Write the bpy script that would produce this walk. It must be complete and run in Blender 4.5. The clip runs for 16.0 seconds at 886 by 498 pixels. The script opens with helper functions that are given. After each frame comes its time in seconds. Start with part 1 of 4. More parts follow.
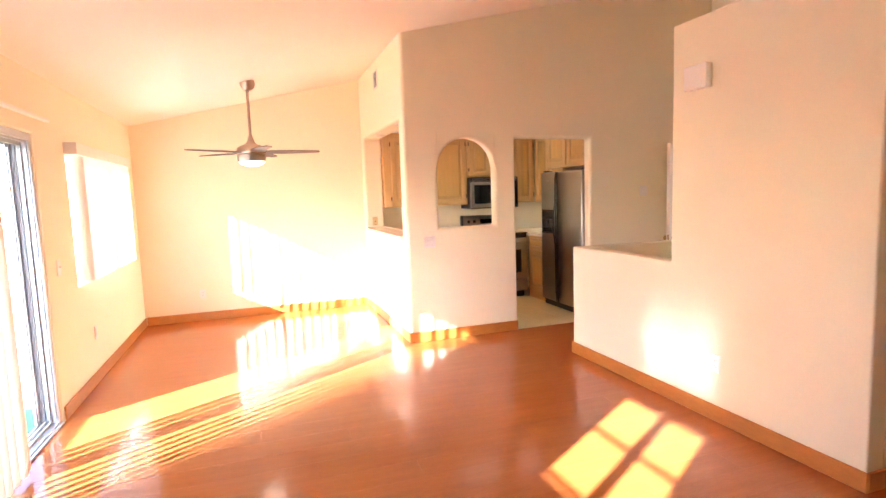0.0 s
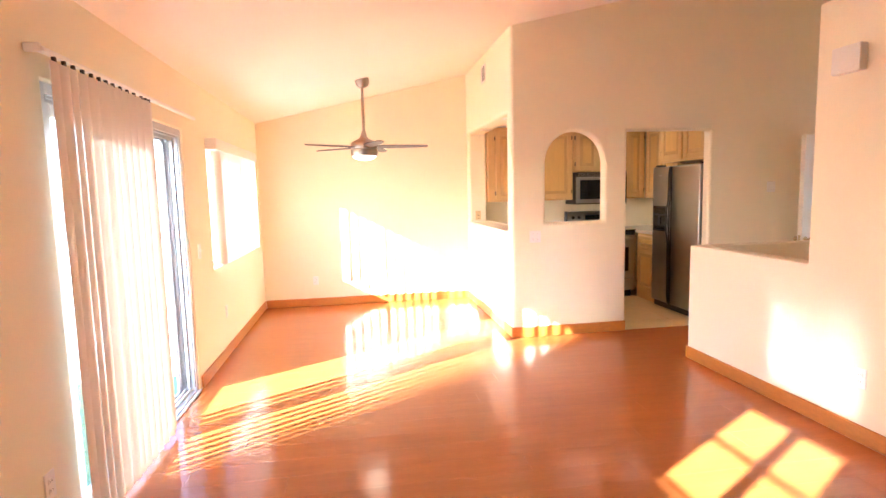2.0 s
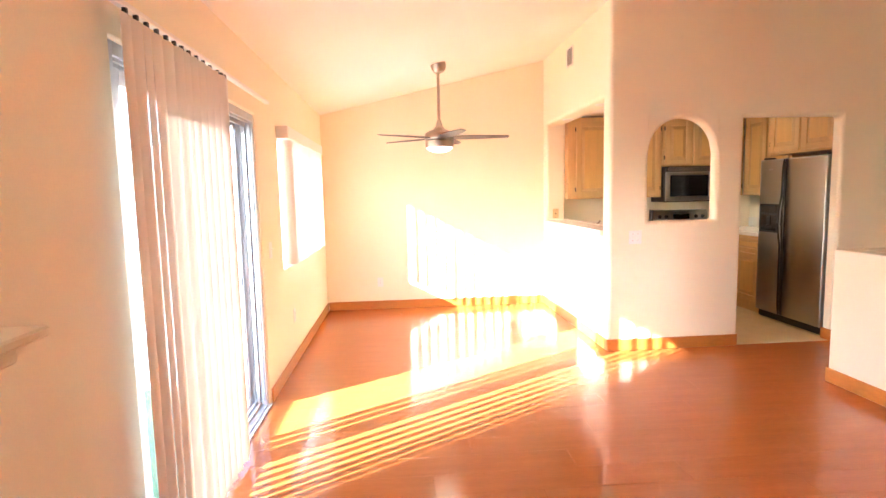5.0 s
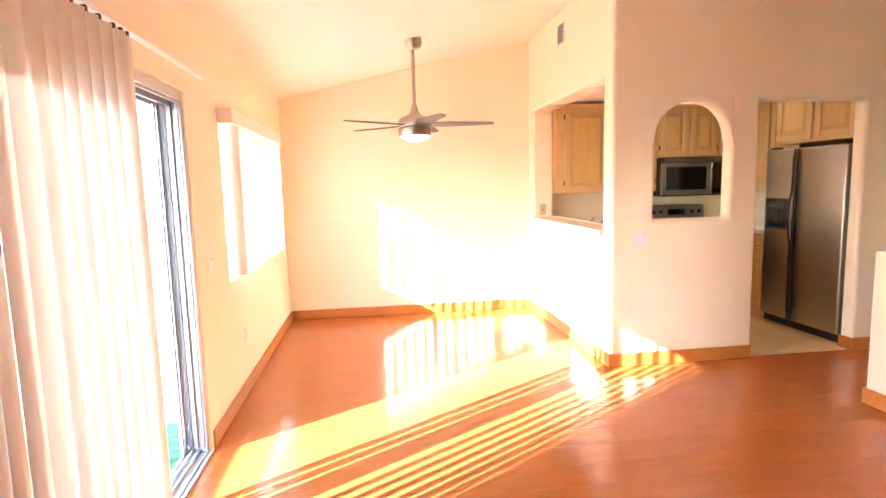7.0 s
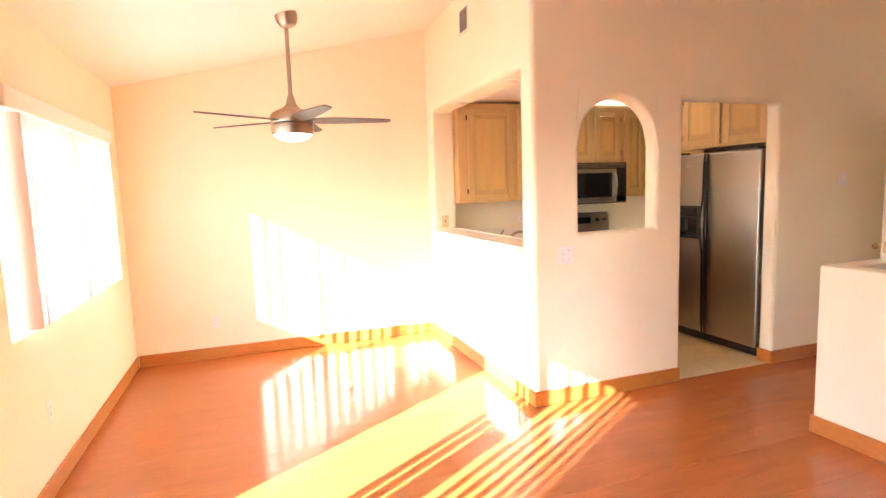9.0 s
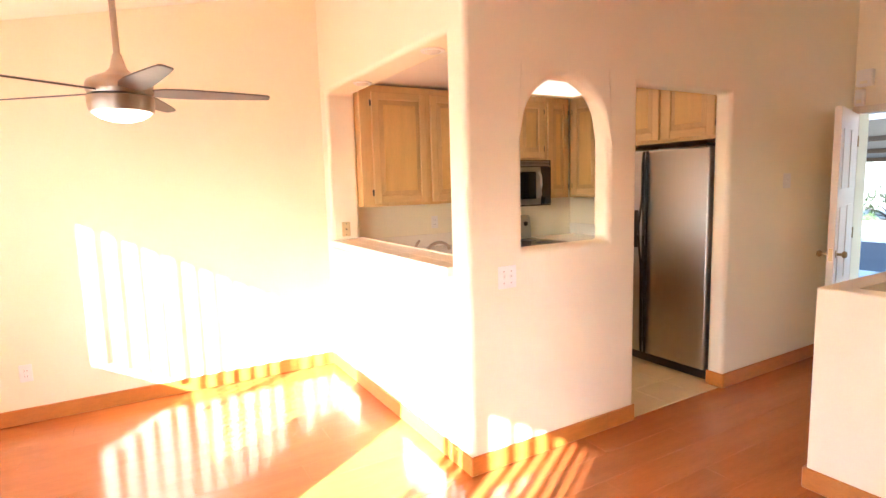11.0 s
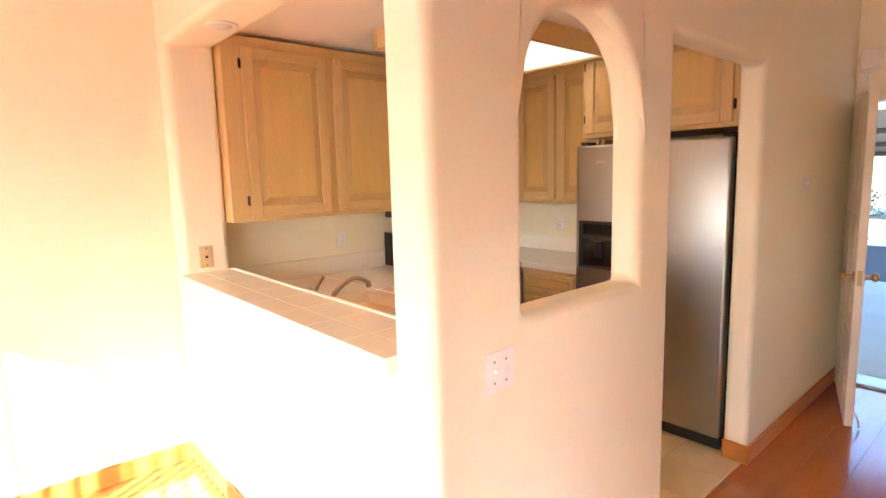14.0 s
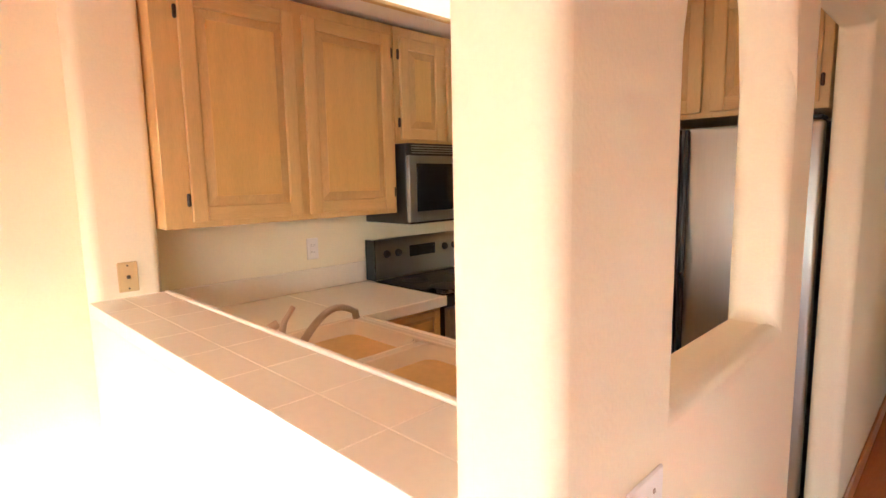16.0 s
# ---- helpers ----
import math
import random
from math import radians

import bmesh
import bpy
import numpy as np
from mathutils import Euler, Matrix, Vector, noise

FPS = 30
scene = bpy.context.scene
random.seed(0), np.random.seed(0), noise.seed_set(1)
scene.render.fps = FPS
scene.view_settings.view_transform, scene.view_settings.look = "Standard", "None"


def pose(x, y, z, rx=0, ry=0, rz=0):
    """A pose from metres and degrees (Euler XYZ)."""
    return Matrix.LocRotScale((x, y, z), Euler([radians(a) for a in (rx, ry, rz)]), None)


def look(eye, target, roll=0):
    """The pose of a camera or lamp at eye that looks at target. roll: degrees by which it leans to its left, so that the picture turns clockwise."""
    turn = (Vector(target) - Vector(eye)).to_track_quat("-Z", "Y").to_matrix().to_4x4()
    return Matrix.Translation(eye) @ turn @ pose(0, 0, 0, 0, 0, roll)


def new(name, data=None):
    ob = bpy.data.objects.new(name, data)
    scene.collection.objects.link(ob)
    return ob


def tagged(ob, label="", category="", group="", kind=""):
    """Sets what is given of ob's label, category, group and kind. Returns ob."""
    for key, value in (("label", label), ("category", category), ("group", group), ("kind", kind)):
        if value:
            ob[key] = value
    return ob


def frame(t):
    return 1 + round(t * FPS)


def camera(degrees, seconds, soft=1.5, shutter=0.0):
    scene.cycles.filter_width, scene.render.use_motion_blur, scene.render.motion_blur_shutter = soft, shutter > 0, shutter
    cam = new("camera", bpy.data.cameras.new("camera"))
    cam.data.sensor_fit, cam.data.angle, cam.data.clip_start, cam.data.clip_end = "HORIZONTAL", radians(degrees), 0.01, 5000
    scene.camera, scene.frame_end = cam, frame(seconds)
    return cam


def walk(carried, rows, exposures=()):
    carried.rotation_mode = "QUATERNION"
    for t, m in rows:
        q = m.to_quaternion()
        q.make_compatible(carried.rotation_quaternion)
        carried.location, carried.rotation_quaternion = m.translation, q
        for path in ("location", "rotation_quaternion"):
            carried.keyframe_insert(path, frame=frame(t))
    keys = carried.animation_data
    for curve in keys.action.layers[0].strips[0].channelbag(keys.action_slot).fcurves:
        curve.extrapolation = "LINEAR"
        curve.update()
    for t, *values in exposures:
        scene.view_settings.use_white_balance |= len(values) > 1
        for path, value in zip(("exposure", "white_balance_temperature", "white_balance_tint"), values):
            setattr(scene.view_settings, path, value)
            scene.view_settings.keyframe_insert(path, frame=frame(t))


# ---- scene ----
cam = camera(79.1, 16.0)
PATH = [
    (0, (1.358, 1.575, 1.503), (2.006, 3.456, 1.294), -1.9),
    (0.5, (1.352, 1.567, 1.495), (1.908, 3.477, 1.285), -2.1),
    (1, (1.336, 1.563, 1.496), (1.807, 3.494, 1.28), -2.0),
    (1.5, (1.301, 1.57, 1.482), (1.694, 3.519, 1.268), -1.7),
    (2, (1.258, 1.585, 1.486), (1.564, 3.55, 1.272), -1.4),
    (2.5, (1.19, 1.605, 1.483), (1.425, 3.579, 1.272), -1.3),
    (3, (1.1, 1.688, 1.467), (1.303, 3.666, 1.254), -1.3),
    (3.5, (1.016, 1.769, 1.458), (1.196, 3.751, 1.251), -1.2),
    (4, (0.976, 1.881, 1.452), (1.117, 3.865, 1.247), -1.5),
    (6.5, (0.93, 2.634, 1.443), (1.142, 4.609, 1.211), -1.0),
    (7, (0.958, 2.815, 1.463), (1.209, 4.785, 1.224), -1.5),
    (7.5, (0.963, 2.997, 1.467), (1.289, 4.957, 1.236), -2.4),
    (8, (0.957, 3.176, 1.479), (1.416, 5.11, 1.26), -2.4),
    (8.5, (1.004, 3.385, 1.471), (1.569, 5.292, 1.257), -2.2),
    (9, (1.052, 3.627, 1.479), (1.707, 5.503, 1.255), -1.9),
    (11.5, (1.431, 4.717, 1.504), (2.497, 6.391, 1.257), -1.6),
    (12, (1.53, 4.926, 1.509), (2.659, 6.557, 1.256), -1.5),
    (12.5, (1.638, 5.135, 1.525), (2.83, 6.721, 1.267), -1.4),
    (13, (1.726, 5.341, 1.529), (2.961, 6.892, 1.268), -1.4),
    (13.5, (1.828, 5.542, 1.545), (3.108, 7.057, 1.285), -1.3),
    (14, (1.95, 5.731, 1.545), (3.252, 7.226, 1.277), -1.5),
    (14.5, (2.059, 5.925, 1.548), (3.383, 7.397, 1.264), -1.4),
    (15, (2.135, 6.095, 1.563), (3.494, 7.53, 1.259), -1.3),
    (15.5, (2.193, 6.236, 1.519), (3.582, 7.649, 1.249), -1.4),
    (16, (2.269, 6.389, 1.51), (3.675, 7.787, 1.247), -1.1),
]
walk(cam, [(t, look(eye, target, roll)) for t, eye, target, roll in PATH],
     exposures=[(0.0, 3.86, 5200, 10), (13.0, 3.74, 5200, 10), (16.0, 3.50, 5200, 10)])
scene.cycles.caustics_reflective, scene.cycles.blur_glossy = True, 0.0
scene.cycles.sample_clamp_indirect = 30.0
scene.cycles.max_bounces, scene.cycles.diffuse_bounces = 14, 10


# ---------- light ----------
SUN_WAY = Vector((1.0, 0.63, -0.527))
world = bpy.data.worlds.new("world")
scene.world = world
world.use_nodes = True
wn = world.node_tree.nodes
sky = wn.new("ShaderNodeTexSky")
sky.sky_type = "NISHITA"
sky.sun_disc = False
sky.sun_elevation = radians(24.0)
sky.sun_rotation = radians(237.8)
wn["Background"].inputs["Strength"].default_value = 0.115
world.node_tree.links.new(sky.outputs[0], wn["Background"].inputs["Color"])
sun = new("sun", bpy.data.lights.new("sun", "SUN"))
sun.data.energy, sun.data.angle, sun.data.color = 5.0, radians(0.6), (1.0, 0.94, 0.85)
sun.matrix_world = look((-8, -4, 8), Vector((-8, -4, 8)) + SUN_WAY)


# ---------- materials ----------
def mat(name, color, rough=0.5, metal=0.0, vary=0.06, scale=3.0, fine=60.0, bump=0.02, spec=0.5, stretch=(1, 1, 1), each=0.0, coat=0.0, emit=0.0):
    m = bpy.data.materials.new(name)
    m.use_nodes = True
    n, l = m.node_tree.nodes, m.node_tree.links
    b = n["Principled BSDF"]
    tc, mp = n.new("ShaderNodeTexCoord"), n.new("ShaderNodeMapping")
    mp.inputs["Scale"].default_value = stretch
    l.new(tc.outputs["Object"], mp.inputs["Vector"])
    big, small = n.new("ShaderNodeTexNoise"), n.new("ShaderNodeTexNoise")
    for node, s, d in ((big, scale, 3.0), (small, fine, 4.0)):
        node.inputs["Scale"].default_value, node.inputs["Detail"].default_value = s, d
        l.new(mp.outputs[0], node.inputs["Vector"])
    add = n.new("ShaderNodeMath")
    add.operation = "ADD"
    l.new(big.outputs["Fac"], add.inputs[0])
    l.new(small.outputs["Fac"], add.inputs[1])
    last = add.outputs[0]
    if each:
        info, mul, plus = n.new("ShaderNodeObjectInfo"), n.new("ShaderNodeMath"), n.new("ShaderNodeMath")
        mul.operation, plus.operation = "MULTIPLY_ADD", "ADD"
        mul.inputs[1].default_value, mul.inputs[2].default_value = each, -each / 2
        l.new(info.outputs["Random"], mul.inputs[0])
        l.new(mul.outputs[0], plus.inputs[0])
        l.new(last, plus.inputs[1])
        last = plus.outputs[0]
    ramp = n.new("ShaderNodeMapRange")
    ramp.inputs["From Min"].default_value, ramp.inputs["From Max"].default_value = 0.6, 1.4
    l.new(last, ramp.inputs["Value"])
    mix = n.new("ShaderNodeMix")
    mix.data_type = "RGBA"
    mix.inputs[6].default_value = (*[c * (1 - vary) for c in color], 1)
    mix.inputs[7].default_value = (*[min(1, c * (1 + vary)) for c in color], 1)
    l.new(ramp.outputs[0], mix.inputs[0])
    l.new(mix.outputs[2], b.inputs["Base Color"])
    rr = n.new("ShaderNodeMapRange")
    rr.inputs["To Min"].default_value, rr.inputs["To Max"].default_value = rough * 0.85, min(1, rough * 1.15)
    l.new(small.outputs["Fac"], rr.inputs["Value"])
    l.new(rr.outputs[0], b.inputs["Roughness"])
    b.inputs["Metallic"].default_value = metal
    b.inputs["Specular IOR Level"].default_value = spec
    b.inputs["Coat Weight"].default_value = coat
    b.inputs["Coat Roughness"].default_value = 0.12
    if bump:
        bp = n.new("ShaderNodeBump")
        bp.inputs["Strength"].default_value, bp.inputs["Distance"].default_value = bump * 10, 0.002
        l.new(small.outputs["Fac"], bp.inputs["Height"])
        l.new(bp.outputs[0], b.inputs["Normal"])
    if emit:
        b.inputs["Emission Color"].default_value = (*color, 1)
        b.inputs["Emission Strength"].default_value = emit
    return m


WALL = mat("cream_wall_paint", (0.885, 0.825, 0.625), 0.85, vary=0.03, scale=1.2, fine=130, bump=0.035, spec=0.3)
CEIL = mat("ceiling_paint", (0.90, 0.84, 0.74), 0.9, vary=0.03, scale=1.0, fine=150, bump=0.05, spec=0.2)
FLOOR = mat("orange_laminate", (0.45, 0.137, 0.028), 0.15, vary=0.14, scale=2.2, fine=22, bump=0.004, stretch=(0.9, 9, 9), each=0.10, spec=0.62)
TRIM = mat("orange_wood_trim", (0.50, 0.18, 0.025), 0.4, vary=0.15, scale=3, fine=30, bump=0.01, stretch=(4, 4, 14))
MAPLE = mat("pickled_maple", (0.66, 0.435, 0.17), 0.42, vary=0.10, scale=4, fine=40, bump=0.01, stretch=(7, 7, 0.8))
PANEL = mat("honey_maple_panel", (0.68, 0.43, 0.135), 0.42, vary=0.10, scale=3, fine=40, bump=0.01, stretch=(7, 7, 0.8))
# darker maple: the shadow lines round door panels, put into the colour
BORDER = mat("maple_groove_shade", (0.58, 0.37, 0.14), 0.45, vary=0.14, scale=4, fine=40, bump=0.01, stretch=(5, 5, 1))
MAPLE_H = mat("pickled_maple_rail", (0.645, 0.425, 0.165), 0.42, vary=0.12, scale=4, fine=40, bump=0.01, stretch=(0.8, 0.8, 9))
STEEL = mat("brushed_steel", (0.44, 0.43, 0.41), 0.33, 1.0, vary=0.05, scale=2, fine=160, bump=0.004, stretch=(1, 1, 0.04))
NICKEL = mat("brushed_nickel", (0.46, 0.38, 0.30), 0.30, 1.0, vary=0.05, fine=120, bump=0.0)
BLACK = mat("black_plastic", (0.018, 0.017, 0.016), 0.35, vary=0.2, fine=90, bump=0.01)
GLASSBLACK = mat("black_glass", (0.012, 0.012, 0.013), 0.08, vary=0.1, bump=0.0)
WHITE = mat("white_plastic", (0.86, 0.84, 0.79), 0.4, vary=0.03, bump=0.0)
IVORY = mat("ivory_plastic", (0.66, 0.50, 0.24), 0.4, vary=0.04, bump=0.0)
DOORPAINT = mat("white_door_paint", (0.76, 0.68, 0.56), 0.5, vary=0.03, fine=80, bump=0.01)
COUNTER = mat("white_glazed_tile", (0.90, 0.85, 0.73), 0.2, vary=0.03, each=0.1, bump=0.0)
GROUT = mat("grey_grout", (0.84, 0.77, 0.65), 0.9, vary=0.1, fine=200, bump=0.05)
PORCELAIN = mat("white_porcelain", (0.82, 0.74, 0.60), 0.12, vary=0.02, bump=0.0)
KFLOOR = mat("beige_vinyl_tile", (0.76, 0.61, 0.34), 0.35, vary=0.08, scale=6, fine=70, bump=0.01, each=0.15)
TERRA = mat("terracotta_tile", (0.47, 0.19, 0.065), 0.28, vary=0.04, scale=2, fine=60, bump=0.003, each=0.5)
ALU = mat("grey_aluminium", (0.54, 0.55, 0.57), 0.4, 0.6, vary=0.08, bump=0.0)
# darker grey for the sliding door's channels and stacked panel edge
ALU_DARK = mat("darker_grey_aluminium", (0.38, 0.385, 0.40), 0.45, 0.6, vary=0.12, bump=0.0)
BRONZE = mat("dark_bronze", (0.06, 0.045, 0.035), 0.4, 0.8, vary=0.2, bump=0.0)
BLADE = mat("taupe_fan_blade", (0.085, 0.06, 0.045), 0.42, vary=0.1, scale=6, fine=50, bump=0.0)
DARK = mat("dark_firebox", (0.02, 0.018, 0.016), 0.9, vary=0.3)
TURF = mat("green_turf", (0.004, 0.042, 0.016), 0.9, vary=0.35, scale=9, fine=220, bump=0.15)
CONCRETE = mat("pale_concrete", (0.58, 0.555, 0.52), 0.85, vary=0.12, scale=1.5, fine=40, bump=0.05)
ASPHALT = mat("asphalt", (0.045, 0.046, 0.052), 0.9, vary=0.2, scale=0.6, fine=60, bump=0.08)
EARTH = mat("dry_ground", (0.30, 0.25, 0.17), 0.95, vary=0.25, scale=0.3, fine=8, bump=0.1)
LEAF = mat("leaf", (0.07, 0.11, 0.03), 0.6, vary=0.4, scale=3, fine=20, bump=0.0)
STUCCO = mat("stucco", (0.62, 0.55, 0.46), 0.9, vary=0.06, scale=1, fine=60, bump=0.06)
GREYPAINT = mat("grey_fascia_paint", (0.13, 0.135, 0.15), 0.6, vary=0.08)
REDPAINT = mat("red_kerb_paint", (0.34, 0.07, 0.06), 0.7, vary=0.2, fine=30)
GLOW_K = mat("kitchen_diffuser", (1.0, 0.84, 0.56), 0.6, vary=0.03, scale=14, fine=60, bump=0.0, emit=0.10)
GLOW_F = mat("fan_light_glass", (1.0, 0.80, 0.50), 0.4, vary=0.02, bump=0.0, emit=1.3)
CANLENS = mat("downlight_lens", (0.7, 0.64, 0.54), 0.4, vary=0.05, bump=0.0)


def slat_material(name, through_share):
    m = bpy.data.materials.new(name)
    m.use_nodes = True
    n, l = m.node_tree.nodes, m.node_tree.links
    b = n["Principled BSDF"]
    noise_t = n.new("ShaderNodeTexNoise")
    noise_t.inputs["Scale"].default_value = 25
    mixc = n.new("ShaderNodeMix")
    mixc.data_type = "RGBA"
    mixc.inputs[6].default_value, mixc.inputs[7].default_value = (0.82, 0.77, 0.71, 1), (0.87, 0.82, 0.76, 1)
    l.new(noise_t.outputs["Fac"], mixc.inputs[0])
    l.new(mixc.outputs[2], b.inputs["Base Color"])
    b.inputs["Roughness"].default_value = 0.5
    tr, ms = n.new("ShaderNodeBsdfTranslucent"), n.new("ShaderNodeMixShader")
    tr.inputs["Color"].default_value = (0.82, 0.76, 0.69, 1)
    ms.inputs[0].default_value = through_share
    l.new(b.outputs[0], ms.inputs[1])
    l.new(tr.outputs[0], ms.inputs[2])
    l.new(ms.outputs[0], n["Material Output"].inputs["Surface"])
    return m


def glass_material():
    m = bpy.data.materials.new("window_glass")
    m.use_nodes = True
    n, l = m.node_tree.nodes, m.node_tree.links
    n.remove(n["Principled BSDF"])
    tp, gl, ms = n.new("ShaderNodeBsdfTransparent"), n.new("ShaderNodeBsdfGlossy"), n.new("ShaderNodeMixShader")
    gl.inputs["Roughness"].default_value = 0.02
    ms.inputs[0].default_value = 0.04
    l.new(tp.outputs[0], ms.inputs[1])
    l.new(gl.outputs[0], ms.inputs[2])
    l.new(ms.outputs[0], n["Material Output"].inputs["Surface"])
    return m


SLAT, SLAT_THIN, GLASS = slat_material("white_vinyl_slat", 0.175), slat_material("thin_white_slat", 0.08), glass_material()


# ---------- building helpers ----------
def box(bm, x0, x1, y0, y1, z0, z1, bevel=0.0, seg=1):
    vs = [bm.verts.new(p) for p in ((x0, y0, z0), (x1, y0, z0), (x1, y1, z0), (x0, y1, z0), (x0, y0, z1), (x1, y0, z1), (x1, y1, z1), (x0, y1, z1))]
    fs = [bm.faces.new([vs[i] for i in q]) for q in ((3, 2, 1, 0), (4, 5, 6, 7), (0, 1, 5, 4), (1, 2, 6, 5), (2, 3, 7, 6), (3, 0, 4, 7))]
    if bevel:
        es = list({e for f in fs for e in f.edges})
        bmesh.ops.bevel(bm, geom=es, offset=bevel, segments=seg, affect="EDGES", profile=0.5)
    return bm


def boxes(*specs, bevel=0.0, seg=1):
    bm = bmesh.new()
    for s in specs:
        box(bm, *s, bevel=bevel, seg=seg)
    return bm


def lathe(profile, center, steps=32):
    """A turned shape about a vertical axis: profile of (radius, z)."""
    bm = bmesh.new()
    rings = []
    for r, z in profile:
        rings.append([bm.verts.new((center[0] + r * math.cos(2 * math.pi * i / steps), center[1] + r * math.sin(2 * math.pi * i / steps), center[2] + z)) for i in range(steps)])
    for a, b in zip(rings, rings[1:]):
        for i in range(steps):
            j = (i + 1) % steps
            bm.faces.new((a[i], a[j], b[j], b[i]))
    bm.faces.new(rings[0][::-1])
    bm.faces.new(rings[-1])
    bmesh.ops.recalc_face_normals(bm, faces=bm.faces)
    return bm


def tube(points, radius, steps=10):
    """A round bar along a line of points; radius may be one number or one for each point."""
    bm = bmesh.new()
    pts = [Vector(p) for p in points]
    rad = radius if isinstance(radius, (list, tuple)) else [radius] * len(pts)
    rings = []
    for i, p in enumerate(pts):
        way = (pts[min(i + 1, len(pts) - 1)] - pts[max(i - 1, 0)]).normalized()
        q = way.to_track_quat("Z", "Y")
        rings.append([bm.verts.new(p + q @ Vector((rad[i] * math.cos(2 * math.pi * k / steps), rad[i] * math.sin(2 * math.pi * k / steps), 0))) for k in range(steps)])
    for a, b in zip(rings, rings[1:]):
        for k in range(steps):
            j = (k + 1) % steps
            bm.faces.new((a[k], a[j], b[j], b[k]))
    bm.faces.new(rings[0][::-1])
    bm.faces.new(rings[-1])
    bmesh.ops.recalc_face_normals(bm, faces=bm.faces)
    return bm


def mesh_of(name, bm, material, smooth=False):
    me = bpy.data.meshes.new(name)
    bm.to_mesh(me)
    bm.free()
    me.materials.append(material)
    if smooth:
        for p in me.polygons:
            p.use_smooth = True
    return me


def part(name, bm, material, parent, label="", smooth=False):
    ob = new(name, mesh_of(name, bm, material, smooth))
    ob.parent = parent
    if parent is not None:
        ob.matrix_parent_inverse = parent.matrix_world.inverted()
    if smooth:
        ob.data.set_sharp_from_angle(angle=radians(38))
    return tagged(ob, label)


def thing(name, at, label, category, group=""):
    ob = new(name)
    ob.empty_display_size = 0.1
    ob.matrix_world = Matrix.Translation(at)
    bpy.context.view_layer.update()
    return tagged(ob, label, category, group)


def setting(name, bm, material, label, category, smooth=False):
    ob = part(name, bm, material, None, label, smooth)
    return tagged(ob, label, category, "", "structure")


def ceiling_z(x):
    return 2.40 + 0.23 * x


def solid(polys, to_world, shift):
    """Flat polygons that share corners, turned into a slab: to_world maps (u, v) to a point, shift is the thickness."""
    bm = bmesh.new()
    known = {}

    def vert(p):
        key = (round(p[0], 4), round(p[1], 4))
        if key not in known:
            known[key] = bm.verts.new(to_world(*p))
        return known[key]
    faces = [bm.faces.new([vert(p) for p in poly]) for poly in polys]
    made = bmesh.ops.extrude_face_region(bm, geom=faces)
    bmesh.ops.translate(bm, vec=shift, verts=[v for v in made["geom"] if isinstance(v, bmesh.types.BMVert)])
    bmesh.ops.recalc_face_normals(bm, faces=bm.faces)
    return bm


def cells(us, vs, holes):
    """The cells of a grid that no hole (u0, u1, v0, v1) covers."""
    out = []
    for a, b in zip(us, us[1:]):
        for c, d in zip(vs, vs[1:]):
            u, v = (a + b) / 2, (c + d) / 2
            if not any(h[0] < u < h[1] and h[2] < v < h[3] for h in holes):
                out.append([(a, c), (b, c), (b, d), (a, d)])
    return out


def round_edges(ob, width, segments=3, free=lambda p: True):
    """Bullnosed corners on the sharp edges whose midpoint is free of a neighbouring wall."""
    me = ob.data
    bm = bmesh.new()
    bm.from_mesh(me)
    sharp = [e.calc_face_angle(0.0) > radians(50) and free((e.verts[0].co + e.verts[1].co) / 2) for e in bm.edges]
    bm.free()
    weight = me.attributes.new("bevel_weight_edge", "FLOAT", "EDGE")
    for k, on in enumerate(sharp):
        weight.data[k].value = 1.0 if on else 0.0
    mod = ob.modifiers.new("bullnose", "BEVEL")
    mod.width, mod.segments, mod.limit_method = width, segments, "WEIGHT"
    mod.use_clamp_overlap = False
    for p in me.polygons:
        p.use_smooth = True
    me.set_sharp_from_angle(angle=radians(60))
    nm = ob.modifiers.new("normals", "WEIGHTED_NORMAL")
    nm.keep_sharp = True
    return ob


# ---------- the setting ----------
TOP = 9.0
FAR, ARCH, PASS, HALF, ENTRY = 8.85, 6.70, 2.75, 4.035, 6.55
KBACK, KRIGHT, KCEIL = 8.95, 5.56, 2.335


def top_at(x, v):
    return ceiling_z(x) + 0.03 if v == TOP else v


# window wall, with the sliding door, the dining window and the small window over the fireplace
bm = solid(cells([-2.2, 1.49, 2.265, 4.06, 5.84, 6.47, 8.20, 8.849], [-0.02, 0.0, 0.86, 1.255, 1.93, 1.98, 2.065, TOP],
                 [(1.49, 2.265, 1.255, 2.065), (4.06, 5.84, 0.0, 1.98), (6.47, 8.20, 0.86, 1.93)]),
           lambda u, v: (0, u, top_at(0, v)), (-0.14, 0, 0))
round_edges(setting("wall_west", bm, WALL, "cream painted plaster wall with rounded corners", "wall"), 0.012)

# far wall of the dining corner
bm = solid(cells([-0.14, 0.0, PASS, 2.97], [-0.02, TOP], []), lambda u, v: (u, FAR, top_at(u, v)), (0, 0.14, 0))
setting("wall_north", bm, WALL, "cream painted plaster end wall", "wall")

# wall with the pass-through
bm = solid(cells([6.8202, 6.865, 8.72, 8.849], [-0.02, 1.02, 2.24, TOP], [(6.865, 8.72, 1.02, 2.24)]),
           lambda u, v: (PASS, u, top_at(PASS, v)), (0.24, 0, 0))
pw = round_edges(setting("wall_pass_through", bm, WALL, "cream plaster wall with a wide pass-through opening", "wall"), 0.030, 5,
                  lambda p: 6.83 < p.y < 8.84 and 0.5 < p.z < 2.5)

